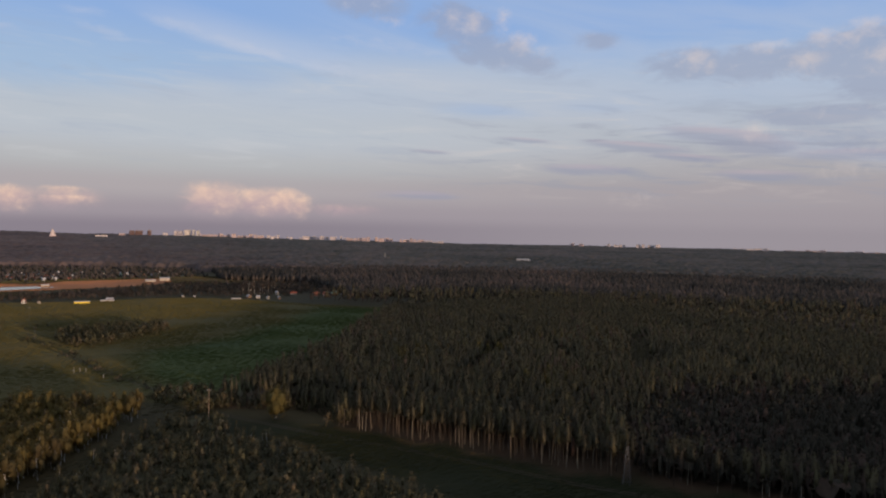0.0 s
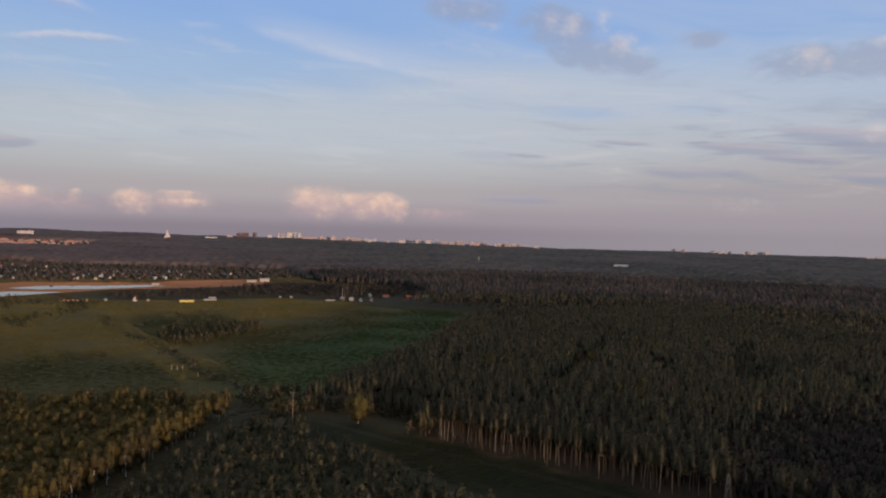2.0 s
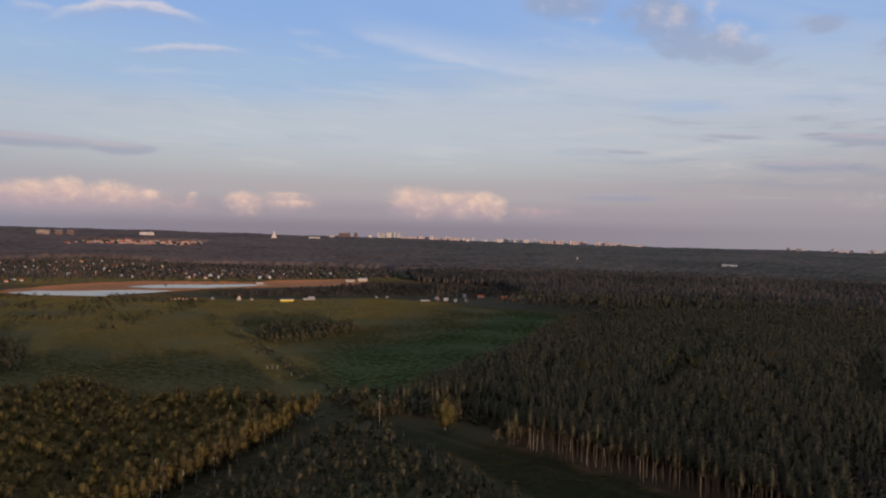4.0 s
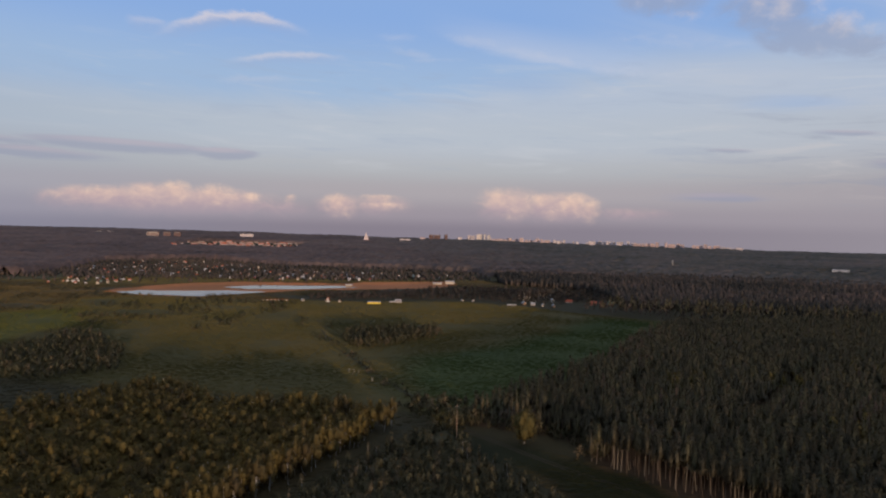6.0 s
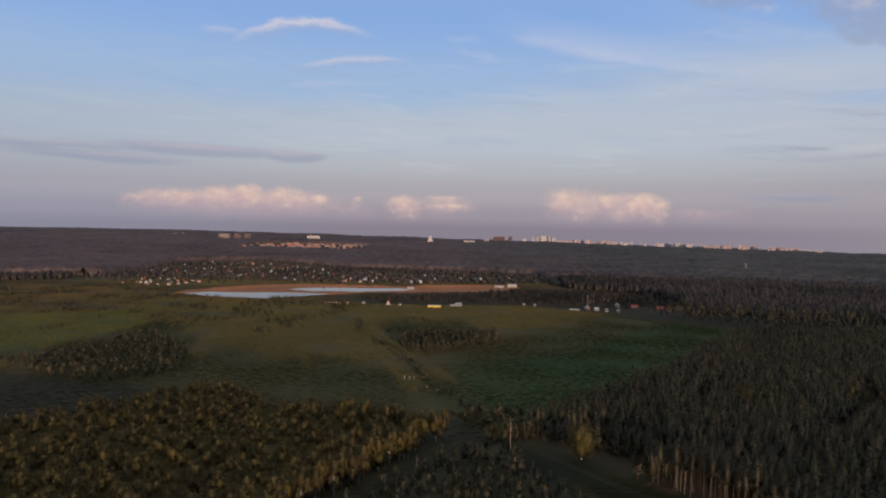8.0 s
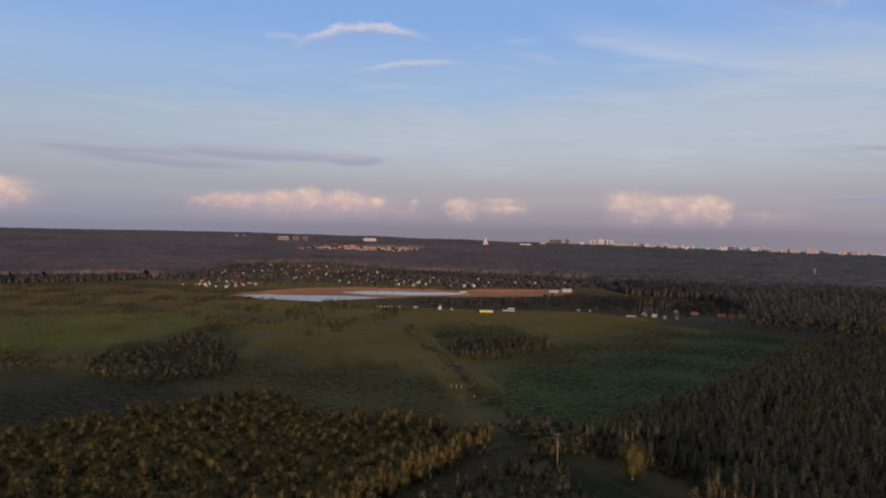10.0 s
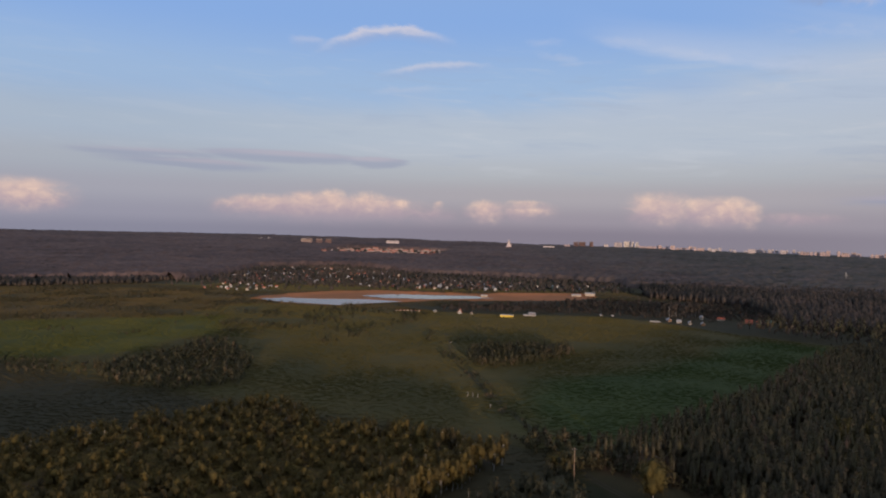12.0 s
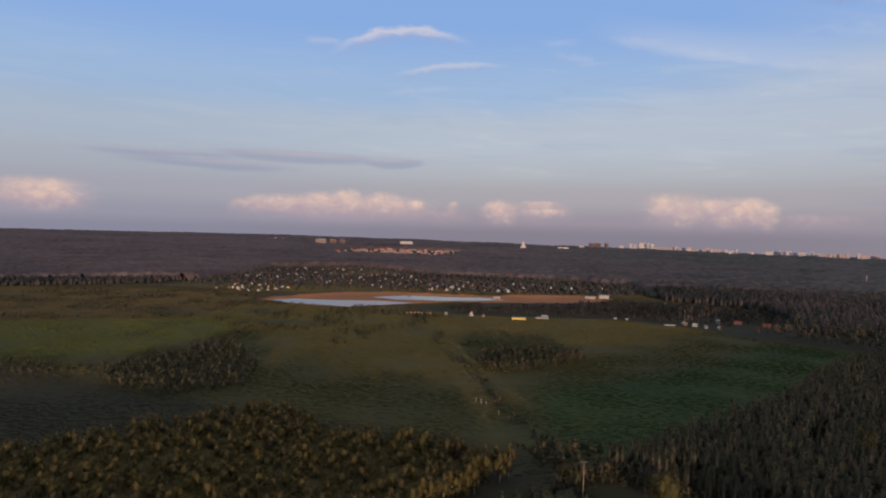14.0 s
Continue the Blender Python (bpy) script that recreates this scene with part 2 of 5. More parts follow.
# azimuth, elevation, half width, thickness, curve, slope, strength
LENS_CLOUDS = [(-10.8, 16.0, 6.2, 0.55, 0.045, 0.09, 0.66), (-6.8, 13.4, 5.2, 0.45, 0.02, 0.09, 0.42), (-9.2, 11.5, 3.4, 0.5, 0.02, 0.06, 0.14), (-17.0, 14.9, 1.8, 0.5, 0.05, 0.0, 0.25)]
WISPS = [(3.2, 13.8, 2.2, 0.5, -0.14, 1.0), (1.9, 15.0, 2.2, 0.5, 0.0, 0.8), (8.0, 14.8, 3.0, 0.6, -0.12, 1.0), (13.5, 13.6, 5.0, 0.6, -0.19, 1.0), (20.0, 12.4, 6.0, 0.7, -0.18, 0.8), (4.5, 13.4, 3.5, 0.3, 0.02, 0.7), (24.0, 14.4, 8.0, 0.8, -0.12, 0.5)]
BLUE_GAPS = [(12.0, 11.6, 7.0, 1.1, -0.03, 1.0), (32.0, 9.6, 6.0, 1.0, -0.03, 0.9), (40.0, 9.8, 6.0, 0.8, -0.03, 0.5)]
build_sky()


# ---- materials ----
def surface(name, stops, scale, rough=0.9, bump=0.0, bump_scale=6.0, tint=0.0, island=0.0, spec=0.2, thin=0.0, contrast=1.0):
    """A procedural material: a ramp over noise at two scales, tint from the mesh or the object, relief."""
    m = bpy.data.materials.new(name)
    m.use_nodes = True
    g = Graph(m.node_tree)
    at = g.put("ShaderNodeTexCoord").outputs["Object"]
    big, small = g.noise(at, scale, 3.0), g.noise(at, scale * 9.0, 2.0)
    fac = g.math("ADD", g.math("MULTIPLY", big, 0.65), g.math("MULTIPLY", small, 0.35))
    if contrast != 1.0:
        fac = g.math("ADD", g.math("MULTIPLY", g.math("SUBTRACT", fac, 0.5), contrast), 0.5, clamp=True)
    if tint:
        own = g.put("ShaderNodeAttribute", attribute_name="tint").outputs["Fac"]
        chance = g.put("ShaderNodeObjectInfo").outputs["Random"]
        fac = g.math("ADD", g.math("MULTIPLY", fac, 1.0 - tint), g.math("MULTIPLY", g.math("FRACT", g.math("ADD", own, chance)), tint))
    if island:
        one = g.put("ShaderNodeNewGeometry").outputs["Random Per Island"]
        fac = g.math("ADD", g.math("MULTIPLY", fac, 1.0 - island), g.math("MULTIPLY", one, island))
    colour = g.ramp(fac, stops)
    shader = g.put("ShaderNodeBsdfPrincipled", {"Base Color": colour, "Roughness": rough, "Specular IOR Level": spec})
    if bump:
        relief = g.put("ShaderNodeBump", {"Strength": bump, "Height": g.noise(at, bump_scale, 4.0)})
        g.feed(shader.inputs["Normal"], relief.outputs[0])
    result = shader.outputs[0]
    if thin:
        leafy = g.put("ShaderNodeBsdfTranslucent", {"Color": colour})
        both = g.put("ShaderNodeMixShader", {0: thin, 1: result, 2: leafy.outputs[0]})
        result = both.outputs[0]
    g.put("ShaderNodeOutputMaterial", {"Surface": result})
    return m


PINE_NEEDLES = surface("pine_needles", [(0.2, (0.055, 0.048, 0.03)), (0.42, (0.094, 0.082, 0.052)), (0.62, (0.118, 0.104, 0.055)), (0.82, (0.138, 0.094, 0.067))], 0.014, tint=0.45, island=0.08, thin=0.25, contrast=2.0)
BIRCH_LEAVES = surface("birch_leaves", [(0.15, (0.08, 0.061, 0.035)), (0.4, (0.126, 0.097, 0.037)), (0.65, (0.16, 0.12, 0.038)), (0.88, (0.151, 0.104, 0.057))], 0.02, tint=0.5, island=0.08, thin=0.42, contrast=1.7)
YELLOW_LEAVES = surface("yellow_green_leaves", [(0.2, (0.071, 0.058, 0.022)), (0.5, (0.105, 0.086, 0.029)), (0.8, (0.131, 0.103, 0.036))], 0.1, island=0.3, thin=0.3)
YOUNG_LEAVES = surface("young_leaves", [(0.2, (0.059, 0.056, 0.034)), (0.5, (0.092, 0.083, 0.043)), (0.8, (0.136, 0.103, 0.063))], 0.03, tint=0.5, island=0.08, thin=0.25, contrast=1.6)
FAR_LEAVES = surface("far_leaves", [(0.15, (0.027, 0.027, 0.022)), (0.42, (0.059, 0.049, 0.039)), (0.62, (0.085, 0.066, 0.053)), (0.88, (0.114, 0.082, 0.067))], 0.005, tint=0.3, thin=0.1, contrast=2.8)
PINE_BARK = surface("pine_bark", [(0.2, (0.042, 0.03, 0.022)), (0.5, (0.099, 0.071, 0.048)), (0.8, (0.226, 0.187, 0.137))], 0.5, bump=0.4, tint=0.7)
BIRCH_BARK = surface("birch_bark", [(0.3, (0.10, 0.09, 0.08)), (0.45, (0.45, 0.42, 0.38)), (0.8, (0.68, 0.65, 0.60))], 1.4, bump=0.2)


def far_woods_material():
    """Broad stands: brown bare birch on the one side of the plain, lightened in place of haze, darker green pine on the
    other.
    """
    m = bpy.data.materials.new("far_mixed_woods")
    m.use_nodes = True
    g = Graph(m.node_tree)
    at = g.put("ShaderNodeTexCoord").outputs["Object"]
    px = g.put("ShaderNodeSeparateXYZ", {0: at}).outputs[0]
    stands, rows, fine = g.noise(at, 0.0022, 4.0, 0.6), g.noise(at, 0.008, 3.0, 0.6), g.noise(at, 0.05, 3.0, 0.6)
    own = g.put("ShaderNodeAttribute", attribute_name="tint").outputs["Fac"]
    fac = g.math("ADD", g.math("ADD", g.math("MULTIPLY", stands, 0.42), g.math("MULTIPLY", rows, 0.28)), g.math("ADD", g.math("MULTIPLY", fine, 0.14), g.math("MULTIPLY", own, 0.16)))
    fac = g.math("ADD", g.math("MULTIPLY", g.math("SUBTRACT", fac, 0.5), 2.6), 0.5, clamp=True)
    # the brown stands' colour, raised to include some of the haze
    brown = g.ramp(fac, [(0.1, (0.050, 0.039, 0.037)), (0.4, (0.104, 0.074, 0.067)), (0.65, (0.140, 0.096, 0.084)), (0.9, (0.182, 0.124, 0.108))])
    green = g.ramp(fac, [(0.1, (0.030, 0.032, 0.028)), (0.4, (0.070, 0.066, 0.055)), (0.65, (0.105, 0.088, 0.076)), (0.9, (0.145, 0.108, 0.098))])
    side = g.step(g.math("ADD", px, g.math("MULTIPLY", g.math("SUBTRACT", stands, 0.5), 2200.0)), -300.0, 900.0)
    shader = g.put("ShaderNodeBsdfPrincipled", {"Base Color": g.mix(side, brown, green), "Roughness": 0.95, "Specular IOR Level": 0.1})
    g.put("ShaderNodeOutputMaterial", {"Surface": shader.outputs[0]})
    return m


FAR_WOODS = far_woods_material()


def ground_material():
    m = bpy.data.materials.new("meadow_ground")
    m.use_nodes = True
    g = Graph(m.node_tree)
    at = g.put("ShaderNodeTexCoord").outputs["Object"]
    zone = g.put("ShaderNodeAttribute", attribute_name="zone").outputs["Color"]
    broad, mid, fine = g.noise(at, 0.012, 5.0, 0.6), g.noise(at, 0.09, 4.0, 0.6), g.noise(at, 1.1, 3.0, 0.6)
    worn = g.mix(g.step(broad, 0.35, 0.7), (0.62, 0.70, 0.60, 1), (1.25, 1.12, 0.95, 1))
    worn = g.mix(0.5, worn, g.mix(mid, (0.45, 0.5, 0.4, 1), (1.5, 1.4, 1.25, 1)))
    worn = g.mix(0.22, worn, g.mix(fine, (0.4, 0.42, 0.4, 1), (1.55, 1.5, 1.4, 1)))
    colour = g.mix(1.0, zone, worn, "MULTIPLY")
    shader = g.put("ShaderNodeBsdfPrincipled", {"Base Color": colour, "Roughness": 0.95, "Specular IOR Level": 0.1})
    relief = g.put("ShaderNodeBump", {"Strength": 0.12, "Distance": 0.6, "Height": g.math("ADD", mid, g.math("MULTIPLY", fine, 0.9))})
    g.feed(shader.inputs["Normal"], relief.outputs[0])
    g.put("ShaderNodeOutputMaterial", {"Surface": shader.outputs[0]})
    return m


GROUND = ground_material()


# ---- plan (metres) ----
PINE_WOOD = [(60, 352), (86, 341), (105, 324), (109, 306), (103, 297), (118, 271), (134, 251), (145, 228), (163, 202), (185, 171), (230, 100), (300, 0), (700, 0), (900, 500), (900, 800), (420, 760), (327, 691), (239, 577), (168, 471), (108, 397), (68, 354)]
BIRCH_WOOD = [(35, 358), (28, 347), (-2, 362), (-31, 368), (-58, 385), (-90, 412), (-110, 392), (-130, 365), (-150, 335), (-175, 310), (-220, 270), (-280, 190), (-260, 110), (-100, 120), (-45, 215), (-12, 272), (14, 318)]
YOUNG_WOOD = [(52, 345), (38, 322), (16, 295), (-8, 256), (-32, 205), (-58, 150), (60, 110), (125, 140), (97, 200), (78, 255), (58, 306)]
COPSE = [(0, 566), (22, 550), (63, 596), (80, 622), (76, 650), (10, 640), (-4, 600)]
LEFT_COPSE = [(-206, 455), (-161, 442), (-130, 470), (-150, 540), (-195, 610), (-215, 625), (-225, 560), (-245, 500)]
POND = [(-312, 990), (-288, 1018), (-262, 1014), (-220, 1018), (-179, 1026), (-147, 1022), (-119, 1010), (-165, 968), (-192, 940), (-218, 948), (-248, 953), (-277, 962)]
POND_FAR = [(-194, 1080), (-165, 1108), (-134, 1126), (-67, 1136), (-25, 1122), (0, 1100), (-31, 1082), (-90, 1056), (-152, 1054), (-175, 1066)]
SAND = [(-322, 996), (-315, 1036), (-297, 1066), (-241, 1122), (-198, 1152), (-119, 1152), (-30, 1146), (14, 1168), (80, 1205), (150, 1205), (146, 1122), (82, 1085), (20, 1064), (-76, 1040), (-118, 1004), (-165, 975), (-192, 936), (-250, 950), (-290, 962)]
CLEARING = [(103, 297), (118, 271), (145, 228), (185, 171), (215, 110), (150, 110), (112, 190), (92, 245), (66, 300), (52, 350), (75, 325)]
SCRUB = [(-330, 520), (-210, 470), (-100, 430), (-60, 900), (-130, 960), (-300, 965), (-420, 1110), (-700, 1060), (-1000, 880), (-900, 560)]
FAR_HEDGE = [(-60, 905), (130, 915), (200, 880), (330, 860), (345, 1060), (150, 1090), (60, 1010), (-60, 950)]
RIGHT_WOOD = [(520, 60), (1000, 150), (1500, 450), (1500, 900), (900, 1500), (260, 1500), (250, 1260), (185, 1225), (345, 1060), (330, 860), (250, 790), (335, 700), (325, 640), (520, 640)]
LEFT_WOOD = [(-590, 1180), (-700, 1080), (-1000, 900), (-1200, 800), (-1500, 900), (-1200, 1400), (-800, 1650), (-640, 1700), (-580, 1450)]
SHADED_WOOD = [(170, 192), (185, 171), (230, 100), (300, 0), (520, 60), (420, 215), (300, 250), (245, 262), (215, 240), (190, 215)]
CORNER_TREES = [(58, 342), (42, 360), (28, 384), (48, 398), (84, 366)]
FIELD = [(60, 372), (40, 380), (0, 395), (-60, 410), (-110, 430), (-215, 470), (-330, 520), (-460, 690), (-330, 800), (-310, 930), (-100, 905), (0, 890), (130, 900), (200, 850), (240, 790), (330, 700), (240, 580), (168, 475), (108, 402)]
LEFT_FIELD = [(-600, 480), (-330, 515), (-262, 552), (-238, 680), (-284, 800), (-333, 762), (-469, 700), (-700, 640)]
VILLAGE = [(-560, 1180), (-360, 1105), (-130, 1180), (30, 1205), (230, 1260), (240, 1480), (40, 1600), (-160, 1640), (-430, 1900), (-600, 1760), (-560, 1420)]


def inside(px, py, poly):
    """Which of the points lie inside the polygon."""
    px, py = np.asarray(px, float), np.asarray(py, float)
    result = np.zeros(px.shape, bool)
    for (x0, y0), (x1, y1) in zip(poly, poly[1:] + poly[:1]):
        if y0 == y1:
            continue
        result ^= ((y0 > py) != (y1 > py)) & (px < (x1 - x0) * (py - y0) / (y1 - y0) + x0)
    return result


def edge_distance(px, py, poly):
    """The distance from each point to the outline."""
    px, py = np.asarray(px, float), np.asarray(py, float)
    best = np.full(px.shape, 1e9)
    for (x0, y0), (x1, y1) in zip(poly, poly[1:] + poly[:1]):
        dx, dy = x1 - x0, y1 - y0
        s = np.clip(((px - x0) * dx + (py - y0) * dy) / max(dx * dx + dy * dy, 1e-9), 0, 1)
        best = np.minimum(best, np.hypot(px - x0 - s * dx, py - y0 - s * dy))
    return best


def soft_inside(px, py, poly, blur):
    d = edge_distance(px, py, poly)
    return np.clip(0.5 + np.where(inside(px, py, poly), d, -d) / blur, 0, 1)


def ground_height(px, py):
    """Flat near by; far off a gentle rise towards the left, and a slight fall to the right."""
    px, py = np.asarray(px, float), np.asarray(py, float)
    far = np.hypot(px, py)
    az = np.degrees(np.arctan2(px, py))
    s = np.clip((far - 1500) / 3300, 0, 1)
    end = np.interp(az, [-60, -40, -20, -8, 0, 10, 20, 30, 60, 80], [60, 58, 53, 40, 27, 15, 2, -8, -12, -12])
    h = end * s * s * (3 - 2 * s)
    near = soft_inside(px, py, POND, 14) + soft_inside(px, py, POND_FAR, 10)
    line = [(-292, 1060), (-240, 1120), (-190, 1148), (-100, 1152), (20, 1168), (150, 1204)]
    bank = np.full(px.shape, 1e9)
    for (x0, y0), (x1, y1) in zip(line, line[1:]):
        u = np.clip(((px - x0) * (x1 - x0) + (py - y0) * (y1 - y0)) / ((x1 - x0) ** 2 + (y1 - y0) ** 2), 0, 1)
        bank = np.minimum(bank, np.hypot(px - x0 - u * (x1 - x0), py - y0 - u * (y1 - y0)))
    h = h + 2.4 * np.exp(-(bank / 10) ** 2)
    return h - 1.8 * np.clip(near, 0, 1)


def mesh_object(name, verts, faces, materials, parent=None):
    me = bpy.data.meshes.new(name)
    me.from_pydata(verts, [], faces)
    for m in materials:
        me.materials.append(m)
    me.update()
    ob = new(name, me)
    ob.parent = parent
    return ob


# ---- ground ----
def steps(near_low, near_high, fine, low, high):
    mid = list(np.arange(near_low, near_high + 0.1, fine))
    up, step = [], fine
    v = near_high
    while v < high:
        step *= 1.12
        v += step
        up.append(min(v, high))
    down, step, v = [], fine, near_low
    while v > low:
        step *= 1.12
        v -= step
        down.append(max(v, low))
    return np.array(down[::-1] + mid + up)


def zone_colour(px, py, wob, wob2):
    """The soil and grass colours of the plan; clearing and right-hand field have shade mixed in."""
    colour = np.tile([0.052, 0.046, 0.028], (len(px), 1))
    qx, qy = px + 9 * wob + 5 * wob2, py + 9 * wob2

    def lay(poly, rgb, blur, strength=1.0):
        a = (soft_inside(qx, qy, poly, blur) * strength)[:, None]
        colour[:] = colour * (1 - a) + np.array(rgb) * a

    lay(SCRUB, (0.088, 0.068, 0.034), 50)
    lay(FIELD, (0.088, 0.075, 0.031), 18)
    lay(LEFT_FIELD, (0.082, 0.084, 0.027), 14)
    # darker green where the pine wood's shadow falls, painted into the field
    lay([(60, 372), (30, 430), (50, 520), (110, 560), (180, 640), (250, 740), (330, 700), (240, 580), (168, 475), (108, 402)], (0.056, 0.074, 0.028), 30)
    lay([(70, 345), (20, 400), (-25, 560), (-40, 700), (-20, 700), (5, 570), (50, 420), (85, 360)], (0.100, 0.086, 0.038), 14, 0.4)
    lay(YOUNG_WOOD, (0.055, 0.048, 0.028), 8)
    # grass of the clearing, darkened to paint in the shade on it
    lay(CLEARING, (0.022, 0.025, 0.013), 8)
    lay(VILLAGE, (0.085, 0.075, 0.036), 40)
    lay(SAND, (0.42, 0.175, 0.085), 9)
    lay(PINE_WOOD, (0.065, 0.043, 0.030), 8)
    lay(BIRCH_WOOD, (0.085, 0.065, 0.035), 8)
    return colour


def build_ground():
    xs, ys = steps(-420, 420, 5, -4860, 4860), steps(150, 1250, 5, -4860, 4860)
    gx, gy = np.meshgrid(xs, ys)
    # the square sheet is drawn in to a disc far out
    r = np.hypot(gx, gy)
    square = np.maximum(np.abs(gx), np.abs(gy))
    pull = np.clip((square - 1500) / 3360, 0, 1)
    k = 1 - pull + pull * square / np.maximum(r, 1)
    gx, gy = gx * k, gy * k
    px, py = gx.ravel(), gy.ravel()
    gz = ground_height(px, py)
    wob = np.array([noise.noise((a * 0.02, b * 0.02, 3.0)) for a, b in zip(px, py)])
    wob2 = np.array([noise.noise((a * 0.07, b * 0.07, 7.0)) for a, b in zip(px, py)])
    gz = gz + 0.5 * wob * (np.hypot(px, py) < 1400)
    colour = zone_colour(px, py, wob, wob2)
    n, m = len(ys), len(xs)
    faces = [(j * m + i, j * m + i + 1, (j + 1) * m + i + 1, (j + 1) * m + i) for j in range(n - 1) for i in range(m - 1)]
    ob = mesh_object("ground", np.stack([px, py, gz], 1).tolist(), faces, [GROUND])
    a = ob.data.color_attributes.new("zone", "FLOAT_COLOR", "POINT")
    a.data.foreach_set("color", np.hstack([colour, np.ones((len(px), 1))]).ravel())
    for p in ob.data.polygons:
        p.use_smooth = True
    tagged(ob, "flat meadow and woodland soil with grass, reaching the horizon", "ground", kind="structure")


build_ground()


# ---- tree shapes ----
def unit(v):
    return v / np.maximum(np.linalg.norm(v, axis=-1, keepdims=True), 1e-9)


def leaf_cards(rng, centres, size, outward, spread=0.5, flat=0.75, loose=0.32):
    """Small pointed leaf clumps, turned at random; their shading follows the crown's round form."""
    centres = np.repeat(centres, 2, 0)
    outward = np.repeat(outward, 2, 0)
    n = len(centres)
    centres = centres + rng.normal(size=(n, 3)) * size * 0.55
    a = unit(rng.normal(size=(n, 3)) * [flat, flat, 1.0])
    b = unit(np.cross(a, rng.normal(size=(n, 3))))
    s = 0.98 * size * rng.uniform(1 - spread, 1 + spread, (n, 1))
    v = np.stack([centres + a * s, centres - a * s * 0.6 - b * s * 0.55, centres - a * s * 0.6 + b * s * 0.55], 1)
    f = np.arange(n)[:, None] * 3 + [0, 1, 2]
    turn = unit(unit(outward) + rng.normal(size=(n, 3)) * loose)
    # each leaf shows its face to the outside
    back = (np.cross(v[:, 1] - v[:, 0], v[:, 2] - v[:, 0]) * turn).sum(1) < 0
    f[back] = f[back][:, [0, 2, 1]]
    return v.reshape(-1, 3), f, np.repeat(turn, 3, 0)


def tube(rng, foot, top, r0, r1, sides=5, bend=0.3):
    foot, top = np.array(foot, float), np.array(top, float)
    rings = []
    for k, s in enumerate((0.0, 0.5, 1.0)):
        at = foot + (top - foot) * s + (rng.normal(size=3) * [bend, bend, 0] if k == 1 else 0)
        ang = np.arange(sides) * 2 * math.pi / sides
        r = r0 + (r1 - r0) * s
        rings.append(np.stack([at[0] + r * np.cos(ang), at[1] + r * np.sin(ang), np.full(sides, at[2])], 1))
    f = []
    for k in range(2):
        for i in range(sides):
            j = (i + 1) % sides
            q = [k * sides + i, k * sides + j, (k + 1) * sides + j, (k + 1) * sides + i]
            f += [[q[0], q[1], q[2]], [q[0], q[2], q[3]]]
    return np.concatenate(rings), np.array(f)


def join(pieces):
    vs, fs, ns, n = [], [], [], 0
    for v, f, *more in pieces:
        vs.append(v)
        fs.append(f + n)
        ns.append(more[0] if more else np.zeros_like(v))
        n += len(v)
    return np.concatenate(vs), np.concatenate(fs), np.concatenate(ns)


def crown_core(rng, centre, wide, tall, sides=6):
    """The dense inner body of a crown, uneven, closed at the top and the bottom."""
    vs = [np.array([[0, 0, -tall]])]
    for s, w in ((-0.55, 0.8), (0.1, 1.0), (0.62, 0.78)):
        ang = np.arange(sides) * 2 * math.pi / sides + rng.uniform(0, 1)
        r = wide * w * rng.uniform(0.75, 1.2, sides)
        vs.append(np.stack([r * np.cos(ang), r * np.sin(ang), tall * (s + rng.normal(size=sides) * 0.1)], 1))
    vs.append(np.array([[rng.normal() * 0.2 * wide, rng.normal() * 0.2 * wide, tall * 0.92]]))
    f = []
    for i in range(sides):
        j = (i + 1) % sides
        f.append([0, 1 + j, 1 + i])
        for k in range(2):
            a, b = 1 + k * sides, 1 + (k + 1) * sides
            f += [[a + i, a + j, b + j], [a + i, b + j, b + i]]
        f.append([1 + 2 * sides + i, 1 + 2 * sides + j, 1 + 3 * sides])
    v = np.concatenate(vs)
    return v + centre, np.array(f), unit(unit(v / [wide, wide, tall] + [0, 0, 0.1]) + rng.normal(size=v.shape) * 0.4)


